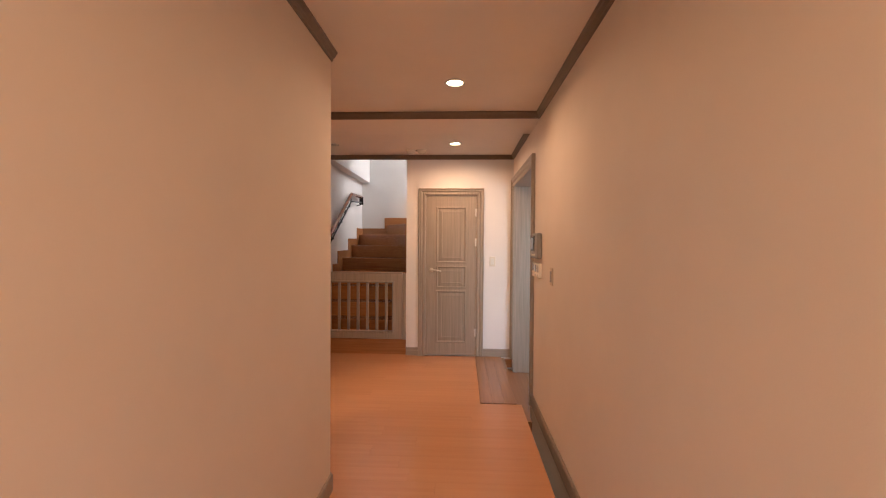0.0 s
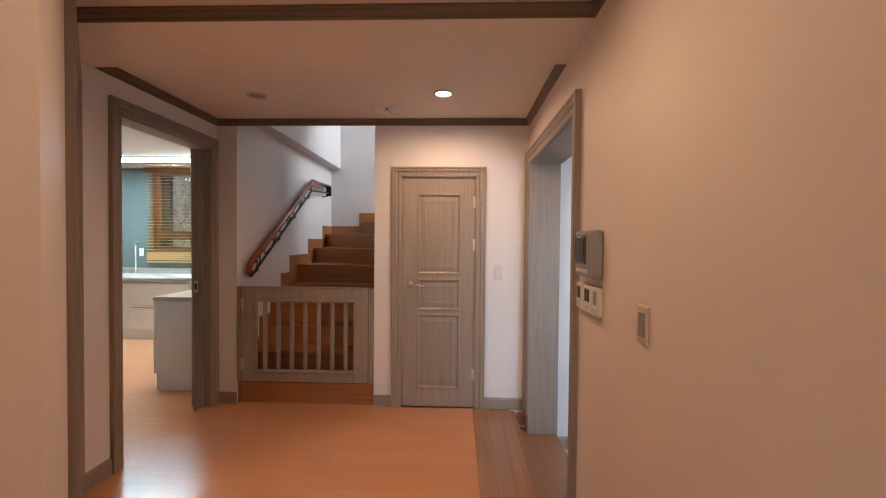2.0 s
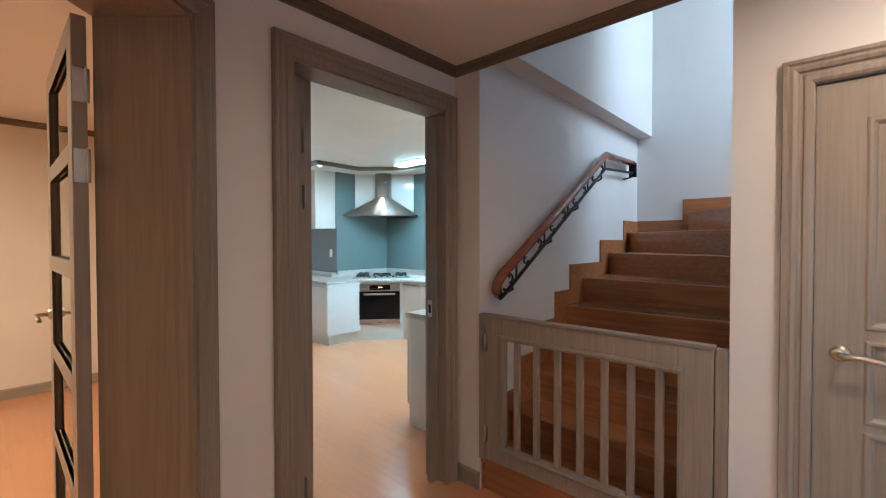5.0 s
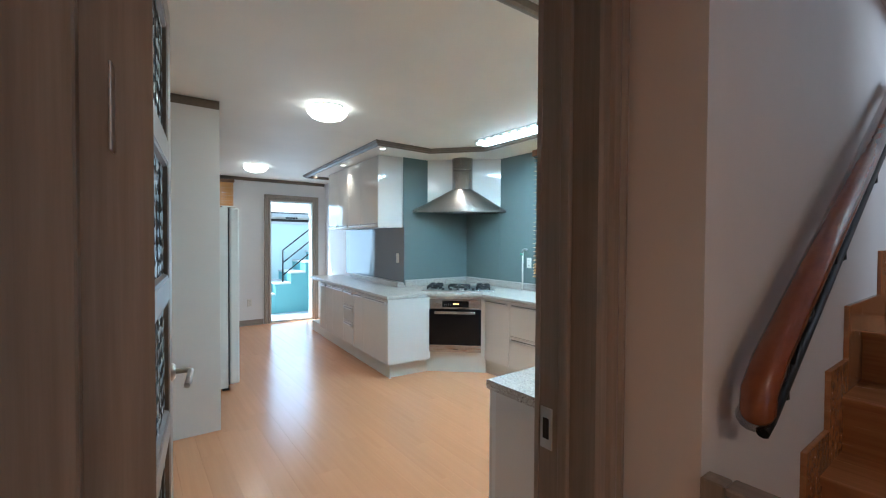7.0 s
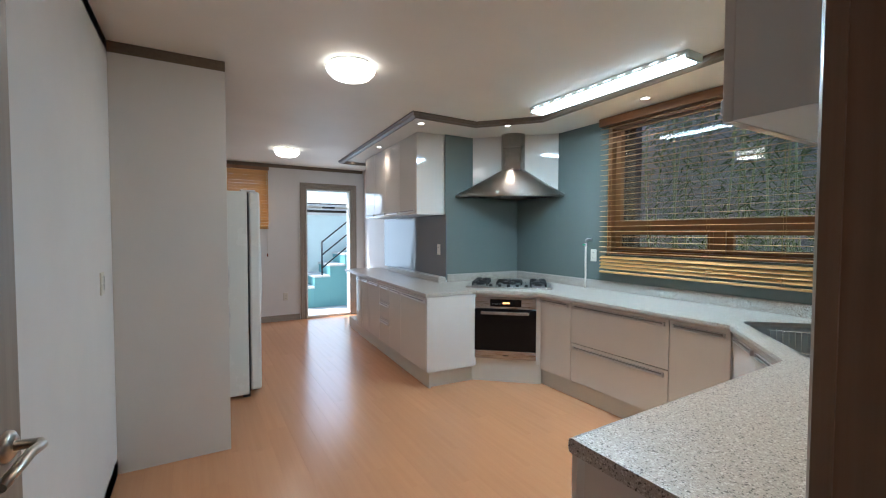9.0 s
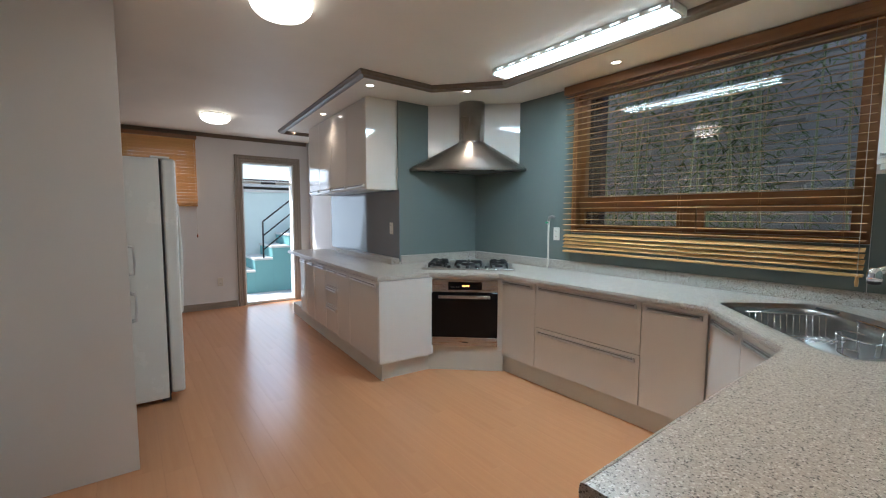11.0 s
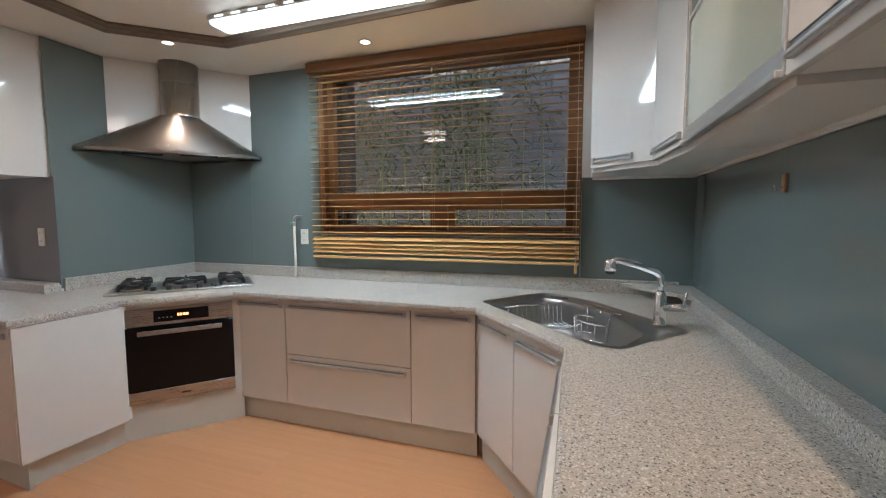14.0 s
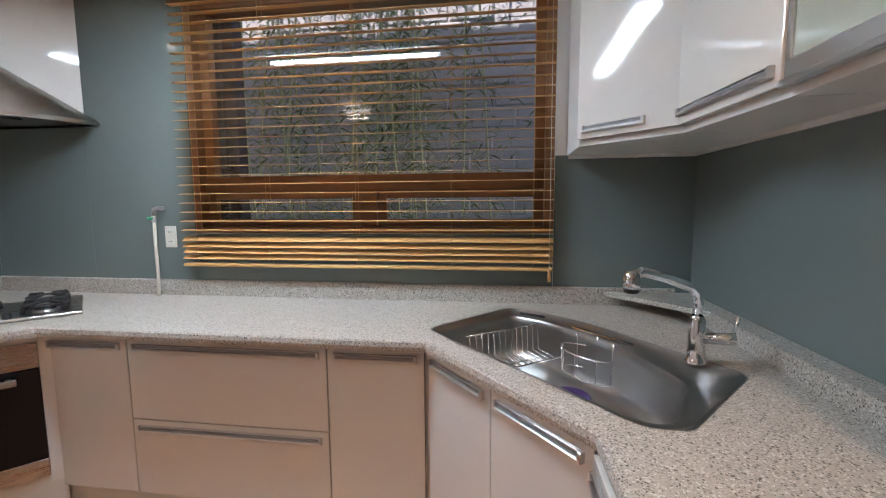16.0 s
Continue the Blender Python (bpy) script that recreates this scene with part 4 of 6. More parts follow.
for k, (w0, w1) in enumerate(((0.0, 0.011), (0.016, 0.027), (0.034, 0.045), (0.050, 0.061))):
    part("digit", box((olen * 0.47 + w0, -0.0152, 0.742), (olen * 0.47 + w1, -0.014, 0.757)), M_ORANGE, disp, "amber clock digit")
for k in range(4):
    part("button", box((olen * 0.30 + 0.022 * k, -0.0150, 0.735), (olen * 0.30 + 0.022 * k + 0.010, -0.014, 0.741)), M_GREYP, disp)
door = part("door", box((0.004, -0.014, 0.272), (olen - 0.004, 0.006, 0.688), 0.002), M_BLACKG, oven, "black glass oven door")
part("lower_panel", box((0.004, -0.014, 0.192), (olen - 0.004, 0.006, 0.270), 0.002), M_STEEL, oven, "brushed steel lower strip")
part("badge", box((olen * 0.47, -0.0152, 0.222), (olen * 0.56, -0.014, 0.232)), M_DARKP, oven, "small dark badge")
part("handle", box((olen * 0.12, -0.062, 0.640), (olen * 0.88, -0.046, 0.668), 0.003), M_STEEL, door, "flat steel bar handle")
for s in (0.16, 0.82):
    part("standoff", box((olen * s, -0.048, 0.645), (olen * s + 0.016, -0.013, 0.663)), M_STEEL, door)
frame_o = thing("oven_housing", "cream fillers and plinth round the built-in oven", "cabinet panel", MO)
part("top_filler", box((0.0, -0.004, 0.806), (olen, 0.012, 0.829)), M_CAB, frame_o)
for x0, x1 in ((-0.030, 0.003), (olen - 0.003, olen + 0.040)):
    part("side_filler", box((x0, 0.004, 0.15), (x1, 0.030, 0.829)), M_CAB, frame_o)
part("plinth", box((-0.05, 0.008, KF), (olen + 0.05, 0.026, 0.188)), M_PLINTH, frame_o, "pale recessed plinth")

# ---- worktop with the sink cut out ----
def left_w(u, v):
    p = ML @ Vector((u, v, 0))
    return (p.x, p.y)
OUT = [left_w(-3.05, 0.549), left_w(-3.05, -0.025), (-4.625, 6.308), (-4.625, 6.825), (-4.200, 7.300), (-2.490, 7.304), (-1.988, 6.715), (-1.958, 5.335), (XE - 0.003, 5.335), (XE - 0.003, YW - 0.003), (XJ + 0.003, YW - 0.003), (XJ + 0.003, YL - 0.003)]
SD = Vector((0.604, -0.797, 0))
SN = Vector((0.797, 0.604, 0))
SO = Vector((-2.488, 7.308, 0))
def sink_pt(s, n):
    p = SO + SD * s + SN * n
    return (p.x, p.y)
def rounded(corners, r, seg=5):
    out = []
    k = len(corners)
    for i, c in enumerate(corners):
        c, a, b = Vector(c), Vector(corners[i - 1]), Vector(corners[(i + 1) % k])
        u, v = (a - c).normalized(), (b - c).normalized()
        for j in range(seg + 1):
            t = j / seg
            out.append(tuple((c + u * r * (1 - t) ** 2 + v * r * t ** 2)))
    return out
RIM = rounded([(-0.145, 0.078), (0.790, 0.150), (0.862, 0.225), (0.765, 0.685), (0.12, 0.705), (-0.12, 0.655), (-0.262, 0.590)], 0.045)
BOWL = rounded([(-0.115, 0.105), (0.770, 0.178), (0.825, 0.250), (0.700, 0.500), (0.36, 0.610), (0.00, 0.610), (-0.175, 0.545)], 0.055)
def holed(outer, inner, z0, z1):
    bm = bmesh.new()
    tops = []
    for z in (z1, z0):
        loops = [[bm.verts.new((x, y, z)) for x, y in lp] for lp in (outer, inner)]
        edges = [bm.edges.new((lp[i], lp[(i + 1) % len(lp)])) for lp in loops for i in range(len(lp))]
        bmesh.ops.triangle_fill(bm, use_beauty=True, use_dissolve=False, edges=edges)
        tops.append(loops)
    for a, b in zip(*tops):
        for i in range(len(a)):
            bm.faces.new((a[i], a[(i + 1) % len(a)], b[(i + 1) % len(a)], b[i]))
    return bm
worktop = thing("worktop", "pale speckled granite worktop that runs round the kitchen", "worktop")
part("slab", holed(OUT, [sink_pt(*p) for p in RIM], COUNTER - 0.042, COUNTER), M_GRANITE, worktop)
edge_path = [(x, y, COUNTER - 0.021) for x, y in OUT[1:8]]
part("edge", sweep(edge_path, [(-0.001, -0.021), (-0.010, -0.018), (-0.013, 0.0), (-0.010, 0.018), (-0.001, 0.0212)], (0, 0, 1)), M_GRANITE, worktop, "rounded granite front edge")
UP = [(XE - 0.085, YW - 0.004), (XJ + 0.004, YW - 0.004), (XJ + 0.004, YL + 0.02)]
part("upstand", sweep([(x, y, COUNTER) for x, y in UP], [(0, 0), (0.022, 0), (0.022, 0.084), (0.018, 0.090), (0, 0.090)], (0, 0, 1)), M_GRANITE, worktop, "low granite upstand")
part("side_ledge", prism([(XE - 0.088, 5.34), (XE - 0.004, 5.34), (XE - 0.004, YW - 0.004), (XE - 0.088, YW - 0.004)], COUNTER, COUNTER + 0.070, 0.004), M_GRANITE, worktop, "raised granite ledge along the wall")
part("ledge", prism([left_w(-2.40, 0.549), left_w(-2.40, 0.455), left_w(-0.70, 0.455), left_w(-0.70, 0.549)], COUNTER, COUNTER + 0.062, 0.004), M_GRANITE, worktop, "raised granite ledge")
part("corner_shelf", prism([(-1.70, YW - 0.027), (-1.369, 7.60), (-1.369, YW - 0.027)], COUNTER + 0.050, COUNTER + 0.072, 0.003), M_GRANITE, worktop, "triangular granite corner shelf")

# ---- sink ----
M_SINK, kn, kl, kb = mat("satin sink steel", (0.40, 0.395, 0.385), 0.30, 1.0)
rough_map(kn, kl, kb, noise_tex(kn, kl, coords(kn, kl), 14, 4), 0.24, 0.38)
sink = thing("sink", "wide stainless steel sink with a draining ledge, let into the granite", "sink")
def ring(scale_in, z, outline=RIM):
    c = Vector((0.30, 0.36))
    out = []
    for s, n in outline:
        v = Vector((s, n)) - c
        v = v * (1 - scale_in / max(0.05, v.length))
        out.append((*sink_pt(*(c + v)), z))
    return out
def loft(rings, cap=True):
    bm = bmesh.new()
    vs = [[bm.verts.new(p) for p in r] for r in rings]
    for a, b in zip(vs, vs[1:]):
        for i in range(len(a)):
            bm.faces.new((a[i], a[(i + 1) % len(a)], b[(i + 1) % len(a)], b[i])).smooth = True
    if cap:
        bm.faces.new(vs[-1])
    return bm
part("bowl", loft([ring(-0.010, COUNTER + 0.0012), ring(-0.003, COUNTER + 0.0025), ring(0.006, COUNTER), ring(0.010, COUNTER - 0.008), ring(-0.004, COUNTER - 0.010, BOWL), ring(0.006, COUNTER - 0.016, BOWL), ring(0.012, COUNTER - 0.040, BOWL), ring(0.022, COUNTER - 0.155, BOWL), ring(0.040, COUNTER - 0.190, BOWL), ring(0.080, COUNTER - 0.204, BOWL), ring(0.17, COUNTER - 0.210, BOWL)]), M_SINK, sink, smooth=True)
def sk(s, n, z):
    return (*sink_pt(s, n), z)
basket = thing("dish_rack", "chrome wire dish rack hung in the sink", "dish rack")
for i in range(0, 13):
    f = i / 12
    part("wire", tube([sk(-0.02, 0.20 + 0.36 * f, COUNTER - 0.018), sk(-0.012, 0.20 + 0.36 * f, COUNTER - 0.13), sk(0.10, 0.20 + 0.36 * f, COUNTER - 0.14), sk(0.17, 0.20 + 0.36 * f, COUNTER - 0.10)], 0.0022, 6), M_CHROME, basket)
for s, z in ((-0.02, -0.018), (0.17, -0.10), (0.05, -0.142)):
    part("rail", tube([sk(s, 0.18, COUNTER + z), sk(s, 0.58, COUNTER + z)], 0.003, 6), M_CHROME, basket)
part("drain", lathe([(0.0, 0.003), (0.030, 0.003), (0.044, 0.001), (0.046, 0.0)], sk(0.50, 0.36, COUNTER - 0.2095), 24), M_CHROME, sink, "round chrome drain", True)
part("drain_hole", lathe([(0.0, 0.0036), (0.024, 0.0036)], sk(0.50, 0.36, COUNTER - 0.2095), 24), M_HOLE, sink, "dark disc for the shaded drain opening")
slot = part("overflow", tube([sk(-0.165, 0.585, COUNTER - 0.008), sk(-0.055, 0.632, COUNTER - 0.008)], 0.009, 8), M_DARKP, sink, "dark overflow slot in the rim")
ledge = thing("sink_shelf", "chrome wire basket hung on the back of the sink", "sink basket")
part("clip", box((-0.14, -0.011, -0.005), (0.14, 0.011, 0.005), 0.003), M_CHROME, ledge).matrix_basis = Matrix.Translation(sk(0.275, 0.622, COUNTER - 0.003)) @ pose(0, 0, 0, 0, 0, sang)
for z, grow in ((-0.055, 1.0), (-0.145, 0.92)):
    hoop = [sk(0.275 + 0.125 * grow * math.cos(a), 0.545 + 0.062 * grow * math.sin(a), COUNTER + z) for a in [k * math.tau / 20 for k in range(21)]]
    part("hoop", tube(hoop, 0.0028, 6), M_CHROME, ledge)
for k in range(8):
    a = k * math.tau / 8
    top = sk(0.275 + 0.125 * math.cos(a), 0.545 + 0.062 * math.sin(a), COUNTER - (0.006 if math.sin(a) > 0.5 else 0.055))
    part("wire", tube([top, sk(0.275 + 0.115 * math.cos(a), 0.545 + 0.057 * math.sin(a), COUNTER - 0.145)], 0.0022, 6), M_CHROME, ledge)
strainer = thing("sink_strainer", "purple plastic strainer lying in the sink", "strainer", pose(*sk(0.31, 0.42, COUNTER - 0.2055)))
part("dish", lathe([(0.0, 0.004), (0.055, 0.004), (0.075, 0.016), (0.078, 0.020), (0.070, 0.022), (0.050, 0.012), (0.0, 0.012)]), M_PURPLE, strainer, smooth=True)
FB = Vector((-1.590, 7.205, COUNTER))
tap = thing("faucet", "chrome single-lever kitchen faucet with a pull-out head", "faucet")
part("base", lathe([(0.034, 0.0), (0.034, 0.008), (0.028, 0.014), (0.026, 0.05), (0.026, 0.135), (0.021, 0.15), (0.018, 0.155)], FB), M_CHROME, tap, smooth=True)
HD = Vector((-1.815, 7.135, 1.160))
neck = [FB + Vector((0, 0, 0.15)), FB + Vector((0, 0, 0.20)), FB + Vector((-0.004, -0.001, 0.228)), FB + Vector((-0.022, -0.007, 0.246)), FB.lerp(HD, 0.5) + Vector((0, 0, 0.138)), HD + Vector((0.03, 0.010, 0.016)), HD]
part("neck", tube(neck, 0.0155, 14), M_CHROME, tap, smooth=True)
part("spray_head", lathe([(0.0, 0.020), (0.016, 0.018), (0.024, 0.006), (0.026, -0.020), (0.024, -0.036), (0.0, -0.037)], HD), M_CHROME, tap, smooth=True)
part("nozzle", lathe([(0.024, -0.030), (0.024, -0.046), (0.018, -0.050), (0.0, -0.050)], HD), M_DARKP, tap, "black spray nozzle", True)
part("lever", tube([FB + Vector((0.02, -0.01, 0.085)), FB + Vector((0.075, -0.035, 0.090)), FB + Vector((0.098, -0.046, 0.096))], 0.019, 14), M_CHROME, tap, smooth=True)
part("lever_pin", tube([FB + Vector((0.088, -0.040, 0.10)), FB + Vector((0.100, -0.046, 0.165))], 0.006, 8), M_CHROME, tap, smooth=True)

# ---- gas hob ----
CA = Vector((-4.63, 6.83, 0))
CD = Vector((0.671, 0.741, 0))
CN = Vector((-0.741, 0.671, 0))
MH = Matrix((( CD.x, CN.x, 0, (CA + CD * 0.345 + CN * 0.16).x), (CD.y, CN.y, 0, (CA + CD * 0.345 + CN * 0.16).y), (0, 0, 1, COUNTER), (0, 0, 0, 1)))
hob = thing("gas_hob", "steel gas hob with five burners and black cast iron grates", "gas hob", MH)
HW, HDEP = 0.44, 0.50
part("plate", box((-HW, 0.0, 0.0005), (HW, HDEP, 0.016), 0.004), M_STEEL, hob)
for (x, y, r) in ((-0.30, 0.16, 0.042), (-0.30, 0.38, 0.034), (0.0, 0.26, 0.062), (0.30, 0.16, 0.034), (0.30, 0.38, 0.042)):
    b = part("burner", lathe([(r * 1.25, 0.016), (r * 1.2, 0.024), (r, 0.028), (r, 0.034), (r * 0.8, 0.040), (0.0, 0.042)], (x, y, 0)), M_CAST, hob, "black burner cap", True)
    part("ring", lathe([(r * 1.5, 0.016), (r * 1.48, 0.021), (r * 1.25, 0.021)], (x, y, 0)), M_ALU, b, "bright burner ring", True)
for bx, by, reach, arms in ((-0.30, 0.16, 0.105, 4), (-0.30, 0.38, 0.105, 4), (0.0, 0.26, 0.145, 6), (0.30, 0.16, 0.105, 4), (0.30, 0.38, 0.105, 4)):
    g = bmesh.new()
    for a in range(arms):
        ang = a * math.tau / arms + (math.pi / 4 if arms == 4 else math.pi / 6)
        dx, dy = math.cos(ang), math.sin(ang)
        tube([(bx + dx * 0.030, by + dy * 0.030, 0.060), (bx + dx * reach * 0.55, by + dy * reach * 0.55, 0.056), (bx + dx * reach * 0.93, by + dy * reach * 0.93, 0.055), (bx + dx * reach, by + dy * reach, 0.045), (bx + dx * reach * 1.02, by + dy * reach * 1.02, 0.0165)], 0.0098, 6, g)
    loop = [(bx + math.cos(k * math.tau / 16) * reach * 0.80, by + math.sin(k * math.tau / 16) * reach * 0.80, 0.046) for k in range(17)]
    tube(loop, 0.0070, 6, g)
    part("grate", g, M_CAST, hob, "black cast iron grate with radial fingers")
for k in range(5):
    part("knob", lathe([(0.018, 0.016), (0.017, 0.036), (0.014, 0.040), (0.0, 0.040)], (-0.18 + 0.09 * k, 0.036, 0), 16), M_DARKP, hob, "black control knob", True)

# ---- cooker hood ----
hood = thing("cooker_hood", "brushed steel corner cooker hood with a round flue", "cooker hood")
HC = Vector((-4.965, 7.615))
BOT = [(-5.325, 7.060), (-5.215, 7.100), (-5.02, 7.265), (-4.83, 7.455), (-4.665, 7.675), (-4.545, 7.890), (-4.530, 7.990), (-4.93, 7.990), (-5.325, 7.990), (-5.325, 7.52)]
def pull(f, z, r=0.135):
    out = []
    for x, y in BOT:
        v = Vector((x, y)) - HC
        tgt = HC + v.normalized() * r
        p = Vector((x, y)).lerp(tgt, f)
        out.append((min(max(p.x, -5.325), -4.4), min(p.y, 7.992), z))
    return out
part("canopy", loft([pull(0.0, 1.874), pull(0.33, 1.967), pull(0.66, 2.060), pull(1.0, 2.156)], False), M_STEEL, hood, "flared steel canopy", True)
part("rim", loft([pull(0.06, 1.852), pull(0.0, 1.852), pull(0.0, 1.874)], False), M_STEEL, hood, "upright steel rim")
under = bmesh.new()
under.faces.new([under.verts.new(p) for p in pull(0.05, 1.862)])
part("filter", under, M_ALU, hood, "grease filter")
part("flue", lathe([(0.140, 2.150), (0.140, 2.158), (0.135, 2.160), (0.135, ZS - 0.002), (0.130, ZS - 0.002)], (HC.x, HC.y, 0), 40), M_STEELZ, hood, "round steel flue", True)
part("flue_seam", lathe([(0.1365, 2.40), (0.1365, 2.406)], (HC.x, HC.y, 0), 40), M_STEELZ, hood, smooth=True)
for sx, sy in ((-5.14, 7.42), (-4.84, 7.66)):
    part("vent", box((-0.13, -0.035, -0.003), (0.13, 0.035, 0.003), 0.002), M_CAST, hood, "dark grease filter slot").matrix_basis = pose(sx, sy, 1.858, 0, 0, 48)
mid = Vector((-4.90, 7.385, 1.900))
for k in range(5):
    part("button", lathe([(0.006, 0.0), (0.006, 0.006), (0.0, 0.007)], (mid.x + 0.014 * (k - 2), mid.y + 0.016 * (k - 2), 1.902), 10, axis=(0.6, -0.5, 0.5)), M_CHROME, hood)
panel = thing("corner_panel", "cream gloss corner cabinet front behind the hood flue", "cabinet panel")
part("panel", prism([(XJ + 0.006, 7.30), (-4.63, YW - 0.008), (-4.66, YW - 0.008), (XJ + 0.006, 7.33)], 1.87, ZS - 0.002), M_CAB, panel)

# ---- wall cabinets of the side counter ----
def wall_unit(m, w, d, z0, z1, doors, label, side_r=True):
    t = thing("wall_cabinet", label, "kitchen cabinet", m, "fitted wall cabinets")
    part("body", box((0.0005, 0.001, z0), (w - 0.0005, d, z1)), M_CABIN, t)
    dw = w / doors
    for k in range(doors):
        front(t, k * dw, (k + 1) * dw, z0 - 0.004, z1 - 0.003, top_handle=False, hx=(0.03, 0.03))
    return t
MU = pose(-5.385, 6.602, 0, 0, 0, SK)
for k, (u0, u1) in enumerate(((-0.52, 0.0), (-1.02, -0.52), (-1.50, -1.02), (-1.95, -1.50))):
    wall_unit(MU @ pose(u0, 0, 0), u1 - u0, 0.322, 1.652, ZS - 0.003, 1, "cream gloss wall cabinet with one door over the side counter")
pu = thing("side_panel", "cream gloss end panel of the wall cabinets", "cabinet panel", MU)
part("panel", box((0.0, -0.020, 1.646), (0.018, 0.325, ZS - 0.003), 0.001), M_CAB, pu)

# ---- wall cabinets over the sink and peninsula ----
UZ0, UZ1 = 1.648, ZS - 0.003
def slanted(name, a, b, label):
    a, b = Vector((*a, 0)), Vector((*b, 0))
    ang = math.degrees(math.atan2(b.y - a.y, b.x - a.x))
    return thing(name, label, "kitchen cabinet", Matrix.Translation(a) @ pose(0, 0, 0, 0, 0, ang), "fitted wall cabinets"), (b - a).length
PA, PB, PC = (-1.898, 7.655), (-1.606, 7.356), (-1.568, 6.872)
corner, ln = slanted("wall_cabinet", PA, PB, "cream gloss corner wall cabinet beside the window")
front(corner, 0.004, ln, UZ0, UZ1, top_handle=False, hx=(0.03, 0.12))
inv = corner.matrix_basis.inverted()
bm = prism([(-1.895, YW - 0.010), (-1.895, 7.661), (-1.600, 7.358), (XE - 0.010, 7.358), (XE - 0.010, YW - 0.010)], UZ0 - 0.022, UZ1)
bm.transform(inv)
part("body", bm, M_CABIN, corner)
narrow, ln2 = slanted("wall_cabinet", PB, PC, "narrow cream gloss wall cabinet beside the glass one")
front(narrow, 0.0, ln2, UZ0, UZ1, top_handle=False, hx=(0.02, 0.02))
inv = narrow.matrix_basis.inverted()
bm = prism([(-1.599, 7.356), (-1.561, 6.873), (XE - 0.010, 6.873), (XE - 0.010, 7.356)], UZ0 - 0.022, UZ1)
bm.transform(inv)
part("body", bm, M_CABIN, narrow)
M_MILK, _, _, mb = mat("milky green glass", (0.52, 0.58, 0.50), 0.10, coat=0.5)
mb.inputs["Transmission Weight"].default_value = 0.25
def glass_unit(y0, y1, label):
    t = thing("wall_cabinet", label, "kitchen cabinet", pose(-1.566, y0, 0, 0, 0, -90), "fitted wall cabinets")
    w = y0 - y1
    part("body", box((0.001, 0.002, UZ0 - 0.022), (w - 0.001, 0.274, UZ1)), M_CABIN, t)
    d = part("door", box((0.004, -0.020, UZ0), (w - 0.004, -0.001, UZ0 + 0.055), 0.002), M_ALU, t, "aluminium framed glass door")
    for lo, hi in (((0.004, -0.020, UZ0 + 0.055), (0.020, -0.001, UZ1)), ((w - 0.020, -0.020, UZ0 + 0.055), (w - 0.004, -0.001, UZ1)), ((0.02, -0.020, UZ1 - 0.016), (w - 0.02, -0.001, UZ1)), ((0.02, -0.020, UZ0 + 0.44), (w - 0.02, -0.001, UZ0 + 0.456))):
        part("rail", box(lo, hi, 0.001), M_ALU, d)
    part("pane", box((0.018, -0.014, UZ0 + 0.05), (w - 0.018, -0.008, UZ0 + 0.445)), M_MILK, d, "milky green glass pane")
    part("pane", box((0.018, -0.014, UZ0 + 0.45), (w - 0.018, -0.008, UZ1 - 0.01)), M_MILK, d, "milky green glass pane")
    part("grip", box((0.004, -0.034, UZ0 - 0.006), (w - 0.004, -0.016, UZ0 + 0.012), 0.003), M_ALU, d)
    return t
glass_unit(6.868, 6.02, "wall cabinet with an aluminium framed milky glass door")
tail = wall_unit(pose(-1.566, 6.015, 0, 0, 0, -90), 0.70, 0.274, UZ0 - 0.004, UZ1, 1, "cream gloss wall cabinet at the end of the peninsula")
bm = sweep([(XE - 0.012, 5.32, UZ0 - 0.022), (XE - 0.012, YW - 0.012, UZ0 - 0.022), (-1.89, YW - 0.012, UZ0 - 0.022)], [(0, 0), (0.020, 0), (0.020, -0.012), (0.012, -0.018), (0, -0.018)], (0, 0, 1))
tagged(obj("cabinet_trim", bm, M_CAB), "cream trim strip under the wall cabinets", "trim strip")

# ---- back-painted glass on the walls ----
def splash(name_label, lo, hi):
    t = thing("glass_backsplash", name_label, "backsplash", None, "glass backsplash panels")
    part("panel", box(lo, hi), M_GREEN, t)
G = 0.006
top_b = ZS - 0.002
splash("grey-green glass wall panel behind the hob", (XJ + G, YW - G - 0.001, COUNTER + 0.02), (-4.645, YW - 0.001, top_b))
splash("grey-green glass wall panel beside the window", (-4.644, YW - G - 0.001, COUNTER + 0.02), (WX0 - 0.001, YW - 0.001, top_b))
splash("grey-green glass strip under the window", (WX0, YW - G - 0.001, COUNTER + 0.02), (WX1, YW - 0.001, WZ0 - 0.004))
splash("grey-green glass wall panel behind the faucet", (WX1 + 0.003, YW - G - 0.001, COUNTER + 0.02), (XE - G - 0.001, YW - 0.001, UZ0 - 0.02))
splash("grey-green glass wall panel beside the hob", (XJ + 0.001, 7.319, COUNTER + 0.02), (XJ + G + 0.001, YW - G - 0.002, top_b))
splash("narrow grey-green glass wall panel on the return wall", (XJ + 0.001, YL - 0.010, COUNTER + 0.02), (XJ + G + 0.001, 7.319, top_b))
splash("grey-green glass wall panel behind the peninsula", (XE - G - 0.001, 5.30, COUNTER + 0.02), (XE - 0.001, YW - 0.001, UZ0 - 0.02))
sp = thing("glass_backsplash", "blue-grey glass wall panel under the side wall cabinets", "backsplash", ML, "glass backsplash panels")
part("panel", box((-2.83, 0.542, COUNTER + 0.05), (-0.685, 0.549, 1.652)), gloss("blue-grey back-painted glass", (0.17, 0.185, 0.205), 0.035, 0.1), sp)

# ---- kitchen window and blind ----
window = thing("window_kitchen", "brown wooden window with a large fixed pane over two small sashes", "window", kind="structure")
YG = YW + 0.085
def bars(parent, name, rows, material=M_FRAME, bev=0.003):
    for lo, hi in rows:
        part(name, box(lo, hi, bev), material, parent)
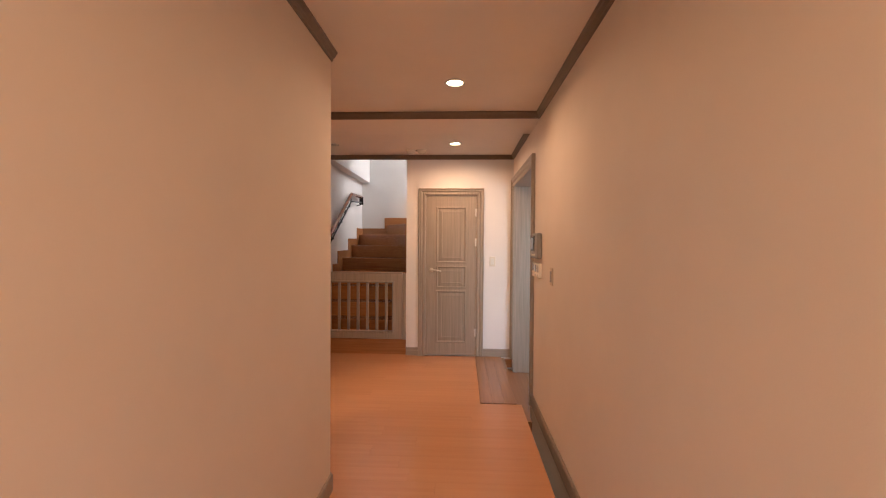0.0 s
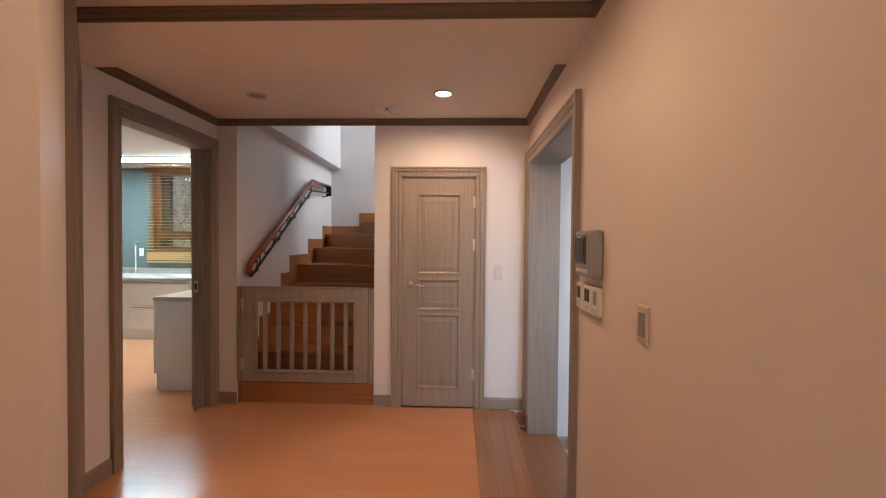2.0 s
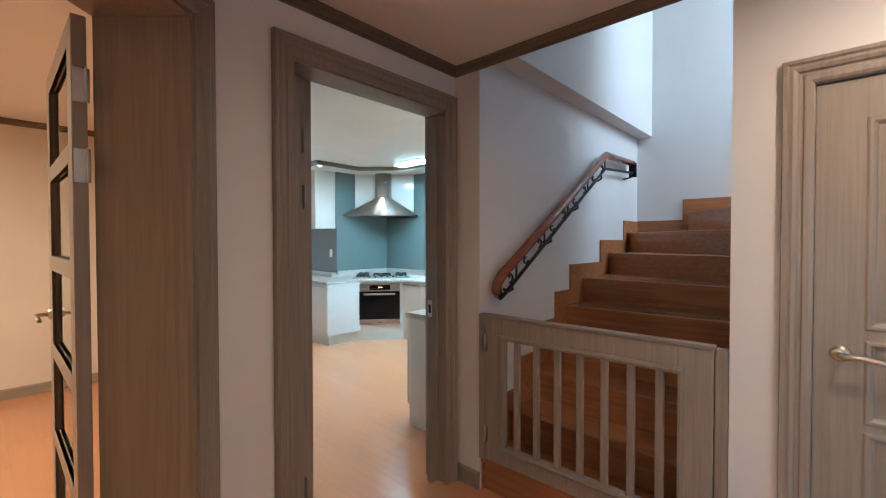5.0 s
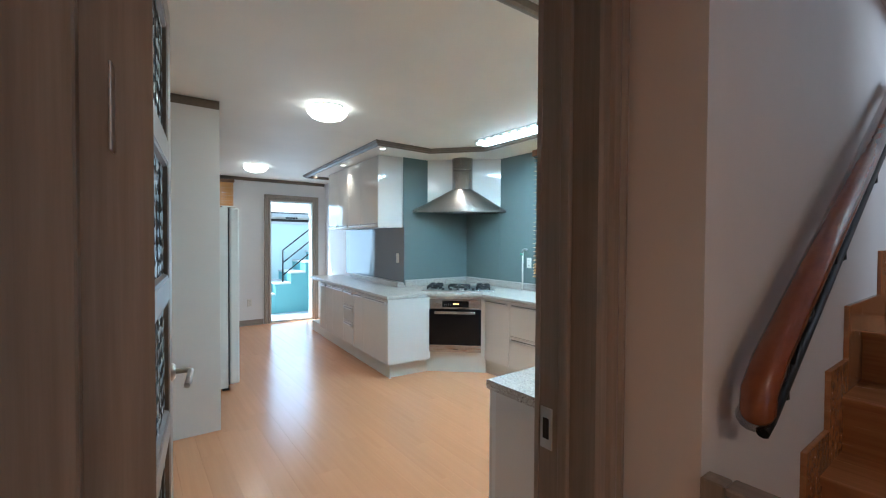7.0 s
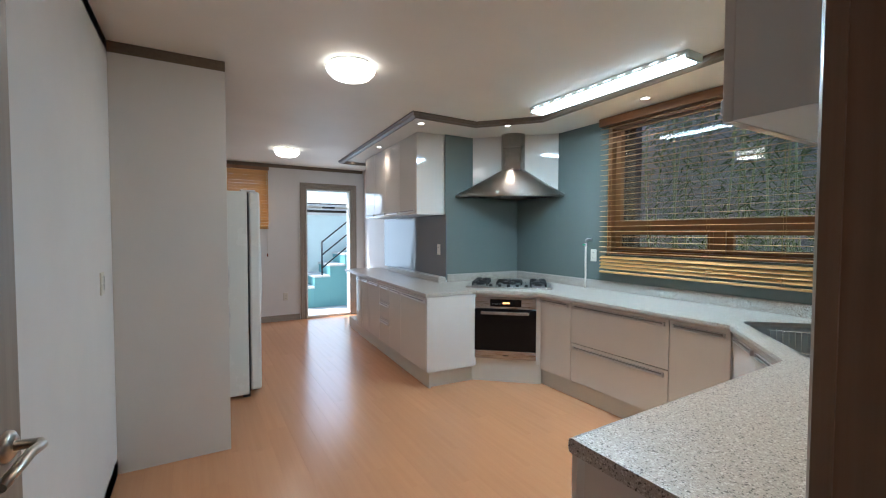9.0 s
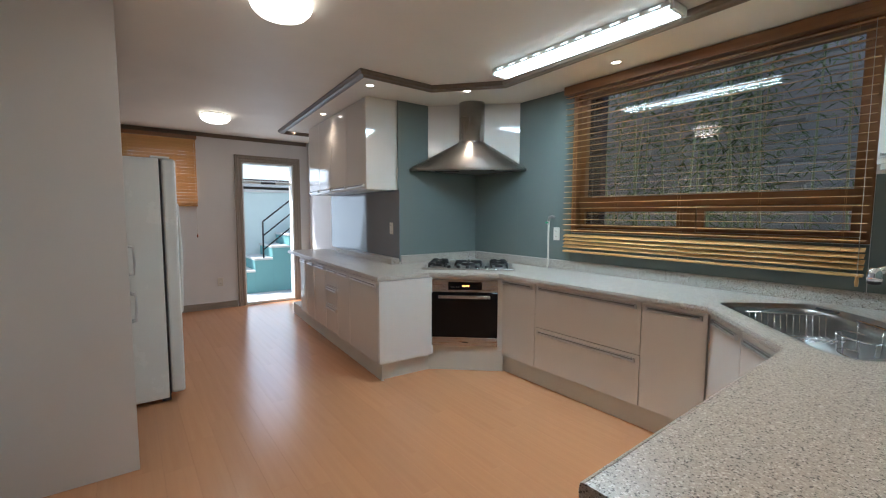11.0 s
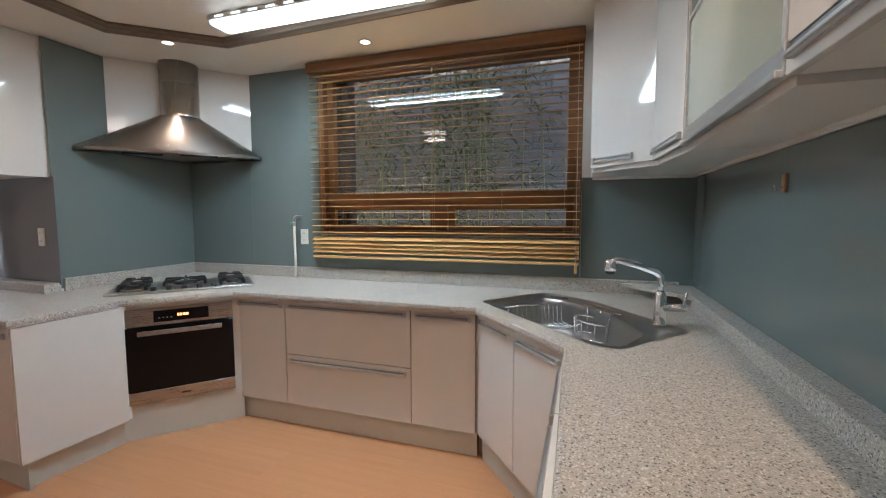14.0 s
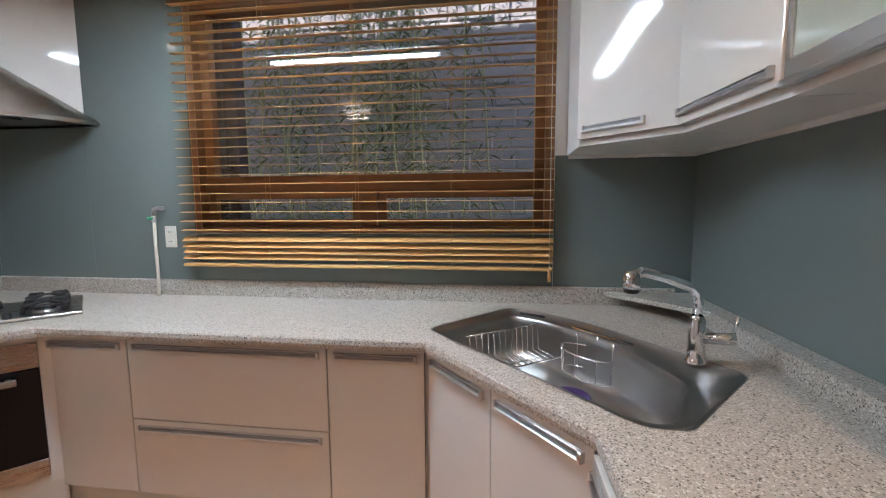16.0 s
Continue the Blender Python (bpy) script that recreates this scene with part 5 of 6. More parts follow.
bars(window, "frame", [((WX0, YW - 0.006, WZ0), (WX0 + 0.045, YW + 0.158, WZ1)), ((WX1 - 0.045, YW - 0.006, WZ0), (WX1, YW + 0.158, WZ1)), ((WX0 + 0.045, YW - 0.006, WZ1 - 0.045), (WX1 - 0.045, YW + 0.158, WZ1)), ((WX0 + 0.045, YW - 0.006, WZ0), (WX1 - 0.045, YW + 0.158, WZ0 + 0.035))])
bars(window, "transom", [((WX0 + 0.045, YW + 0.045, 1.465), (WX1 - 0.045, YW + 0.125, 1.555))])
bars(window, "stile", [((WX0 + 0.045, YW + 0.055, 1.555), (WX0 + 0.100, YW + 0.115, WZ1 - 0.045)), ((WX1 - 0.095, YW + 0.055, 1.555), (WX1 - 0.045, YW + 0.115, WZ1 - 0.045)), ((-2.99, YW + 0.045, WZ0 + 0.035), (-2.90, YW + 0.125, 1.465))])
for x0, x1 in ((WX0 + 0.045, -2.99), (-2.90, WX1 - 0.045)):
    sash = part("sash", box((x0 + 0.002, YW + 0.06, WZ0 + 0.037), (x0 + 0.052, YW + 0.10, 1.463), 0.003), M_FRAME, window, "small brown wooden sash")
    for lo, hi in (((x1 - 0.052, YW + 0.06, WZ0 + 0.037), (x1 - 0.002, YW + 0.10, 1.463)), ((x0 + 0.052, YW + 0.06, WZ0 + 0.037), (x1 - 0.052, YW + 0.10, WZ0 + 0.075)), ((x0 + 0.052, YW + 0.06, 1.425), (x1 - 0.052, YW + 0.10, 1.463))):
        part("rail", box(lo, hi, 0.002), M_FRAME, sash)
    p = part("pane", box((x0 + 0.045, YG - 0.003, WZ0 + 0.07), (x1 - 0.045, YG + 0.003, 1.43)), M_GLASS, sash)
    p.visible_shadow = False
p = part("pane", box((WX0 + 0.090, YG - 0.003, 1.55), (WX1 - 0.09, YG + 0.003, WZ1 - 0.04)), M_GLASS, window, "large clear pane")
p.visible_shadow = False


def slat_mesh(length, depth, th=0.0018):
    bm = bmesh.new()
    rows = []
    for k in range(5):
        f = k / 4 - 0.5
        z = 0.0012 * (1 - (2 * f) ** 2)
        rows.append([(x, f * depth, z) for x in (0, length)])
    top = [[bm.verts.new((x, y, z + th / 2)) for x, y, z in r] for r in rows]
    bot = [[bm.verts.new((x, y, z - th / 2)) for x, y, z in r] for r in rows]
    for a, b in zip(top, top[1:]):
        bm.faces.new((a[0], a[1], b[1], b[0]))
    for a, b in zip(bot, bot[1:]):
        bm.faces.new((a[1], a[0], b[0], b[1]))
    for t, b in ((top[0], bot[0]), (top[-1], bot[-1])):
        bm.faces.new((t[0], t[1], b[1], b[0]))
    for e in (0, 1):
        bm.faces.new([r[e] for r in top] + [r[e] for r in reversed(bot)])
    me = bpy.data.meshes.new("slat")
    bmesh.ops.recalc_face_normals(bm, faces=bm.faces)
    bm.to_mesh(me)
    bm.free()
    me.materials.append(M_BLIND)
    return me


def venetian(m, length, z_top, z_low, pitch, depth, label, ladders, tilt=0.0, head=0.075, stack=0):
    """Slats along local x, hanging from z_top."""
    t = thing("venetian_blind", label, "blind", m)
    part("valance", box((-0.012, -depth / 2 - 0.018, z_top - head), (length + 0.012, depth / 2 + 0.006, z_top), 0.004), M_FRAME, t, "brown wooden head rail")
    me = slat_mesh(length, depth)
    rnd = random.Random(11)
    z, k = z_top - head - 0.022, 0
    while z > z_low + (0.02 if stack else 0.03):
        s = new("slat", me)
        s.parent = t
        s.matrix_basis = Matrix.Translation((rnd.uniform(-0.002, 0.002), 0, z)) @ pose(0, 0, 0, (34 if stack and z < z_low + stack else tilt) + rnd.uniform(-1.6, 1.6), rnd.uniform(-0.07, 0.07), 0)
        z -= pitch * 0.66 if stack and z < z_low + stack else pitch
        k += 1
    part("bottom_rail", box((0, -depth / 2, z_low - 0.006), (length, depth / 2, z_low + 0.012), 0.004), M_BLIND, t)
    for x in ladders:
        for y in (-depth / 2 - 0.001, depth / 2 + 0.001):
            part("cord", tube([(x, y, z_low), (x, y, z_top - head)], 0.0008, 5), M_BLIND, t, "thin ladder cord")
    return t


blind = venetian(pose(-3.990, 7.930, 0), 2.028, 2.552, 1.058, 0.0500, 0.043, "honey wooden venetian blind half open over the kitchen window", (0.10, 0.52, 1.02, 1.52, 1.93), 5.0, stack=0.19)
part("pull_cord", tube([(2.005, -0.034, 2.45), (2.008, -0.036, 1.06)], 0.0015, 5), M_PLASTIC, blind)
part("tassel", lathe([(0.0, 0.0), (0.008, 0.002), (0.010, 0.03), (0.007, 0.05), (0.010, 0.058), (0.0, 0.064)], (2.008, -0.036, 1.0), 12), M_BLIND, blind, "turned wooden tassel", True)

# ---- lamps ----
M_DOME = glow("lit opal glass", (1.0, 0.90, 0.74), 2.4)
for x, y in DOMES:
    t = thing("ceiling_lamp", "round opal glass ceiling lamp, lit", "ceiling light", pose(x, y, ZK), "round ceiling lamps")
    part("base", lathe([(0.0, -0.001), (0.150, -0.001), (0.153, -0.018), (0.145, -0.024)], n=36), M_WHITEP, t, "white metal base", True)
    part("shade", lathe([(0.160, -0.020), (0.164, -0.030), (0.154, -0.055), (0.127, -0.082), (0.080, -0.100), (0.0, -0.108)], n=40), M_DOME, t, "glowing opal dome", True)
    for k in range(3):
        a = k * math.tau / 3 + 0.4
        part("clip", box((-0.008, -0.006, -0.014), (0.008, 0.006, 0.012), 0.002), M_CHROME, t).matrix_basis = pose(0.160 * math.cos(a), 0.160 * math.sin(a), -0.028, 0, 0, math.degrees(a))
strip = thing("strip_light", "long fluorescent strip light under a clear ribbed cover, lit", "ceiling light", pose(-3.37, 7.145, ZK))
part("tray", box((-0.70, -0.085, -0.030), (0.70, 0.085, -0.001), 0.004), M_WHITEP, strip, "white metal tray")
part("diffuser", box((-0.685, -0.070, -0.055), (0.685, 0.070, -0.030), 0.012, seg=2), glow("cool tube glow", (0.78, 0.97, 1.0), 4.6), strip, "glowing cover")
M_SLOT = glow("light through tray slots", (0.82, 0.97, 1.0), 1.3)
for k in range(11):
    for s in (-1, 1):
        part("slot", box((-0.64 + 0.122 * k, s * 0.0865 - 0.0015, -0.021), (-0.58 + 0.122 * k, s * 0.0865 + 0.0015, -0.013)), M_SLOT, strip, "lit slot in the tray")
for s in (-1, 1):
    part("end_cap", box((s * 0.70 - 0.012, -0.080, -0.052), (s * 0.70 + 0.012, 0.080, -0.002), 0.004), M_WHITEP, strip)
for x, y in SPOTS:
    t = thing("recessed_spotlight", "small recessed halogen spotlight, lit", "ceiling light", pose(x, y, ZS), "recessed spotlights")
    part("rim", lathe([(0.030, 0.0), (0.042, -0.002), (0.044, -0.005), (0.040, -0.008), (0.031, -0.004)], n=24), M_WHITEP, t, "white trim ring", True)
    part("lens", lathe([(0.0, -0.002), (0.031, -0.002)], n=24), M_LENSK, t, "glowing lens", True)

# ---- sockets and small fittings ----
def socket(m, label, gangs=2):
    t = thing("wall_socket", label, "socket", m, "wall sockets")
    w, h = 0.072, 0.062 * gangs
    part("plate", box((-w / 2, -0.009, -h / 2), (w / 2, 0, h / 2), 0.003), M_PLASTIC, t)
    for k in range(gangs):
        z = (k - (gangs - 1) / 2) * 0.056
        r = part("outlet", lathe([(0.021, 0.009), (0.021, 0.011), (0.018, 0.011), (0.017, 0.004), (0.0, 0.004)], (0, 0, z), 20, axis=(0, -1, 0)), M_WHITEP, t, "round recessed outlet", True)
        for s in (-1, 1):
            part("hole", box((s * 0.008 - 0.0028, -0.0115, z - 0.0028), (s * 0.008 + 0.0028, -0.0105, z + 0.0028)), M_HOLE, r)
socket(pose(-4.122, YW - 0.007, 1.212), "ivory double socket on the glass beside the window")
socket(ML @ pose(-0.86, 0.541, 1.245), "ivory double socket on the blue-grey glass")
socket(pose(XF, 5.745, 0.365, 0, 0, 90), "ivory double socket low on the white wall")
rocker("wall_switch", pose(-3.98, YS, 1.165, 0, 0, 180), "ivory light switch on the white kitchen wall", 0.072, 0.12, 2)
gas = thing("gas_pipe", "grey gas hose with a green valve lever beside the socket", "gas pipe")
part("elbow", tube([(-4.155, 7.99, 1.375), (-4.165, 7.955, 1.378), (-4.185, 7.952, 1.37), (-4.190, 7.95, 1.335)], 0.013, 10), M_GREYP, gas, smooth=True)
part("valve", cyl((-4.190, 7.95, 1.345), (-4.190, 7.95, 1.300), 0.012, n=12), M_ALU, gas)
part("lever", box((-4.225, 7.938, 1.312), (-4.183, 7.950, 1.328), 0.003), M_GREENP, gas, "green valve lever")
part("hose", tube([(-4.190, 7.95, 1.30), (-4.187, 7.945, 1.15), (-4.180, 7.940, 1.0), (-4.178, 7.93, COUNTER)], 0.009, 10), M_PLASTIC, gas, "pale ribbed hose", True)
hook = thing("wall_hook", "small steel hook stuck on the glass", "hook", pose(XE - 0.007, 6.78, 1.490, 0, 0, -90))
part("plate", box((-0.016, -0.010, -0.032), (0.016, 0, 0.032), 0.003), M_FRAME, hook, "brown backing plate")
part("loop", tube([(0, -0.010, -0.012), (0, -0.030, -0.022), (0, -0.034, -0.006)], 0.003, 6), M_CHROME, hook)

# ---- fridge and tall cabinet ----
tall = thing("tall_cabinet", "tall cream gloss cabinet that reaches the ceiling beside the fridge", "kitchen cabinet")
TX0, TX1, TY, TZ = -5.232, -4.330, 4.640, 2.498
part("side_panel", box((TX1 - 0.020, YS + 0.001, KF), (TX1, TY, TZ), 0.0015), M_CAB, tall, "plain glossy side panel")
part("body", box((TX0, YS + 0.001, 0.10), (TX1 - 0.020, TY - 0.024, TZ)), M_CABIN, tall)
part("plinth", box((TX0, YS + 0.05, KF), (TX1 - 0.02, TY - 0.06, 0.10)), M_PLINTH, tall)
for x0, x1, hs in ((TX0, -4.791, -4.830), (-4.787, TX1 - 0.022, -4.760)):
    for z0, z1, zh in ((0.105, 0.955, 0.80), (0.960, 2.474, 1.10)):
        d = part("door", box((x0, TY - 0.022, z0), (x1, TY - 0.002, z1), 0.002), M_CAB, tall, "cream gloss door")
        part("handle", tube([(hs, TY - 0.003, zh - 0.09), (hs, TY + 0.026, zh - 0.085), (hs, TY + 0.030, zh), (hs, TY + 0.026, zh + 0.085), (hs, TY - 0.003, zh + 0.09)], 0.007, 8), M_ALU, d, "curved aluminium handle", True)
over = thing("wall_cabinet", "cream gloss cabinet over the fridge", "kitchen cabinet", None, "fitted wall cabinets")
part("body", box((-6.13, YS + 0.001, 1.87), (TX0 - 0.002, TY - 0.03, TZ)), M_CABIN, over)
for x0, x1 in ((-6.13, -5.684), (-5.680, TX0 - 0.002)):
    part("door", box((x0, TY - 0.029, 1.87), (x1, TY - 0.009, TZ - 0.002), 0.002), M_CAB, over)
bm = sweep([(-6.14, TY, ZK - 0.001), (TX1, TY, ZK - 0.001), (TX1, YS, ZK - 0.001), (XE, YS, ZK - 0.001)][::-1], [(u * 1.3, v * 1.25) for u, v in CROWN], (0, 0, 1))
tagged(obj("trim_crown_tall", bm, M_TRIM), "dark wooden crown moulding round the tall cabinet", "crown moulding", kind="structure")
fridge = thing("fridge", "white side-by-side fridge freezer with slim handles", "fridge", pose(-6.115, 0, KF))
FW = 0.865
part("body", box((0, 4.08, 0.03), (FW, 4.850, 1.84), 0.008, seg=2), M_WHITEP, fridge)
part("seal", box((0.01, 4.850, 0.06), (FW - 0.004, 4.862, 1.83)), M_DARKP, fridge, "dark door seal")
for x0, x1, hx in ((0.0, FW / 2 - 0.002, FW / 2 - 0.04), (FW / 2 + 0.002, FW, FW / 2 + 0.04)):
    d = part("door", box((x0, 4.862, 0.06), (x1, 4.955, 1.84), 0.022, seg=3), M_WHITEP, fridge)
    part("handle", tube([(hx, 4.940, 0.55), (hx, 4.985, 0.62), (hx, 4.998, 1.05), (hx, 4.985, 1.50), (hx, 4.940, 1.57)], 0.013, 10), M_WHITEP, d, smooth=True)
part("badge", box((FW * 0.72, 4.9545, 1.46), (FW * 0.72 + 0.055, 4.957, 1.50)), M_GREYP, fridge, "small grey-blue badge")
for x in (0.05, FW - 0.09):
    part("foot", box((x, 4.80, 0.0), (x + 0.06, 4.86, 0.04), 0.003), M_DARKP, fridge)
part("hinge_cover", box((FW - 0.10, 4.80, 1.84), (FW - 0.01, 4.92, 1.856), 0.004), M_WHITEP, fridge)

# ---- far window with its blind ----
fw = thing("window_far", "small white framed window behind a lowered blind", "window", kind="structure")
for lo, hi in (((XF - 0.12, 4.66, 1.55), (XF - 0.06, 4.70, 2.45)), ((XF - 0.12, 5.38, 1.55), (XF - 0.06, 5.42, 2.45)), ((XF - 0.12, 4.70, 1.55), (XF - 0.06, 5.38, 1.59)), ((XF - 0.12, 4.70, 2.41), (XF - 0.06, 5.38, 2.45))):
    part("frame", box(lo, hi, 0.002), M_WHITEP, fw)
p = part("pane", box((XF - 0.093, 4.70, 1.59), (XF - 0.087, 5.38, 2.41)), M_GLASS, fw)
p.visible_shadow = False
fb = venetian(pose(XF + 0.045, 4.60, 0, 0, 0, 90), 0.885, 2.50, 1.505, 0.0445, 0.050, "honey wooden venetian blind lowered over the far window", (0.10, 0.78), -52, 0.05)
part("pull_cord", tube([(0.86, -0.034, 2.40), (0.862, -0.036, 1.10)], 0.0015, 5), M_PLASTIC, fb)
part("tassel", lathe([(0.0, 0.0), (0.009, 0.004), (0.010, 0.04), (0.0, 0.06)], (0.862, -0.036, 1.05), 12), M_RAIL, fb, "turned wooden tassel", True)

# ---- back door ----
bd = thing("door_back", "white framed glazed back door with a top light, standing open", "door", kind="structure")
part("transom", box((XF - 0.13, DY0 + 0.03, 1.865), (XF - 0.06, DY1 - 0.03, 1.905), 0.003), M_WHITEP, bd)
part("sill", box((XF - 0.158, DY0 + 0.03, KF), (XF + 0.004, DY1 - 0.03, 0.0), 0.004), M_WHITEP, bd)
p = part("pane", box((XF - 0.098, DY0 + 0.03, 1.905), (XF - 0.092, DY1 - 0.03, 2.17)), M_GLASS, bd)
p.visible_shadow = False
part("closer", box((XF - 0.055, 6.38, 1.868), (XF - 0.02, 6.60, 1.898), 0.004), M_DARKP, bd, "dark door closer")

# ---- back yard ----
M_MINT = paper("pale mint render", (0.62, 0.74, 0.72))
M_TEAL = paper("teal masonry paint", (0.16, 0.36, 0.36))
M_CONC = paper("pale concrete", (0.60, 0.60, 0.57))
M_SOIL = paper("garden soil", (0.060, 0.052, 0.040))
bm = bmesh.new()
bm.faces.new([bm.verts.new(p) for p in ((-60, -60, -0.42), (60, -60, -0.42), (60, 60, -0.42), (-60, 60, -0.42))])
tagged(obj("ground", bm, M_SOIL), "dark garden soil round the house", "ground", kind="structure")
slab("pavement_yard", (-11.3, 4.0, -0.42), (XF - 0.16, 9.2, -0.16), M_CONC, "pale concrete paving behind the house", "pavement")
slab("wall_yard", (-11.42, 3.0, -0.42), (-11.30, 10.5, 1.86), M_MINT, "pale mint rendered yard wall", "yard wall")
slab("wall_yard_cap", (-11.46, 3.0, 1.86), (-11.26, 10.5, 1.92), M_CONC, "concrete coping of the yard wall", "coping")
steps = thing("outdoor_steps", "teal painted outdoor steps with white treads", "steps", kind="structure")
for k in range(9):
    y0, z1 = 6.30 + 0.335 * k, 0.29 + 0.232 * k
    part("side", box((-11.29, y0, -0.16), (-10.305, y0 + 0.334, z1 - 0.04)), M_TEAL, steps, "teal painted flank")
    part("tread", box((-11.29, y0 - 0.02, z1 - 0.04), (-10.285, y0 + 0.335, z1), 0.006), M_CONC, steps, "pale concrete tread")
yr = thing("yard_handrail", "black iron handrail up the outdoor steps", "handrail")
SL = 0.232 / 0.335
for y in (6.81, 8.0, 9.0):
    b = 0.52 + SL * max(0, y - 6.9)
    part("post", tube([(-10.36, y, b - 0.2), (-10.36, y, 1.25 + SL * (y - 6.81) * 1.15)], 0.017, 8), M_IRON, yr)
for h in (0.0, -0.28, -0.56):
    part("rail", tube([(-10.36, 6.81, 1.24 + h), (-10.36, 9.2, 1.24 + h + 0.80 * 2.39)], 0.014, 8), M_IRON, yr)
eave = thing("neighbour_shed", "dark timber shed behind the yard wall", "shed")
M_DKW = wood("weathered dark timber", (0.035, 0.026, 0.022), (0.085, 0.065, 0.055), "y", (0.6, 0.8), 20)
for k in range(7):
    part("plank", box((-12.32 - 0.02 * (k % 2), 3.0, -0.42 + 0.36 * k), (-12.25, 12.0, -0.07 + 0.36 * k), 0.004), M_DKW, eave)
part("roof", box((-13.4, 2.8, 2.12), (-12.05, 12.2, 2.20), 0.01), M_DKW, eave)
part("fascia", box((-12.06, 2.8, 2.02), (-12.0, 12.2, 2.16), 0.004), M_CONC, eave, "pale fascia board")
# outer skin so that the house closes round the rooms
slab("roof", (-8.9, -2.9, 5.25), (4.5, 8.4, 5.4), M_CONC, "flat roof slab over the house", "roof")
slab("wall_upper_north", (-8.76, 8.12, 2.85), (4.4, 8.2, 5.25), M_WHITE, "rendered upper outside wall", "wall")
slab("wall_upper_west", (-8.80, 3.8, 2.85), (-8.72, 8.2, 5.25), M_WHITE, "rendered upper outside wall over the back door", "wall")

# ---- garden bank behind the kitchen window ----
# added upright: stands in for a dark, unidentified shape behind the pane
prop = thing("dark_upright", "dark upright stand-in outside the kitchen window", "post", pose(-3.885, 8.225, -0.42))
part("post", box((-0.095, -0.050, 0.0), (0.098, 0.050, 3.10), 0.012, seg=2), M_DKW, prop)
part("batten", box((-0.060, -0.075, 1.2), (0.030, -0.050, 3.05), 0.004), M_DKW, prop)

M_STONE, sn, sl, sb = mat("grey retaining stone", (0.20, 0.20, 0.19), 0.85)
sv = coords(sn, sl)
info = sn.new("ShaderNodeObjectInfo")
sc = mixed(sn, sl, noise_tex(sn, sl, sv, 9, 5), (0.35, 0.35, 0.34), (0.45, 0.445, 0.425))
sl.new(mixed(sn, sl, info.outputs["Random"], sc, (0.40, 0.395, 0.38)), sb.inputs["Base Color"])
bump(sn, sl, sb, noise_tex(sn, sl, sv, 40, 5), 0.6, 0.01)
bank = tagged(new("wall_retaining"), "grey stone block retaining wall behind the bamboo", "retaining wall", kind="structure")
part("core", box((-8.0, 10.105, -0.42), (2.5, 10.4, 3.62)), M_STONE, bank)
def block_mesh(w, h):
    bm = box((0, 0, 0), (w, 0.09, h), 0.014)
    rnd = random.Random(3)
    for v in bm.verts:
        v.co += Vector((rnd.uniform(-1, 1), rnd.uniform(-1, 1), rnd.uniform(-1, 1))) * 0.005
    me = bpy.data.meshes.new("stone")
    bm.to_mesh(me)
    bm.free()
    me.materials.append(M_STONE)
    return me
stone = block_mesh(0.43, 0.192)
for r in range(16):
    for c in range(14):
        s = new("stone", stone)
        s.parent = bank
        s.location = (-6.3 + 0.445 * c + (0.22 if r % 2 else 0), 10.075 + 0.012 * ((r * 7 + c * 5) % 3), 0.30 + 0.205 * r)
M_CANE, _, _, _ = mat("green bamboo cane", (0.36, 0.40, 0.22), 0.45)
M_LEAF, ln_, ll_, lb_ = mat("bamboo leaf", (0.07, 0.12, 0.035), 0.55)
geo = ln_.new("ShaderNodeNewGeometry")
ll_.new(ramp(ln_, ll_, geo.outputs["Random Per Island"], [(0.0, (0.07, 0.115, 0.04)), (0.55, (0.14, 0.20, 0.075)), (1.0, (0.26, 0.32, 0.15))]), lb_.inputs["Base Color"])
rnd = random.Random(21)
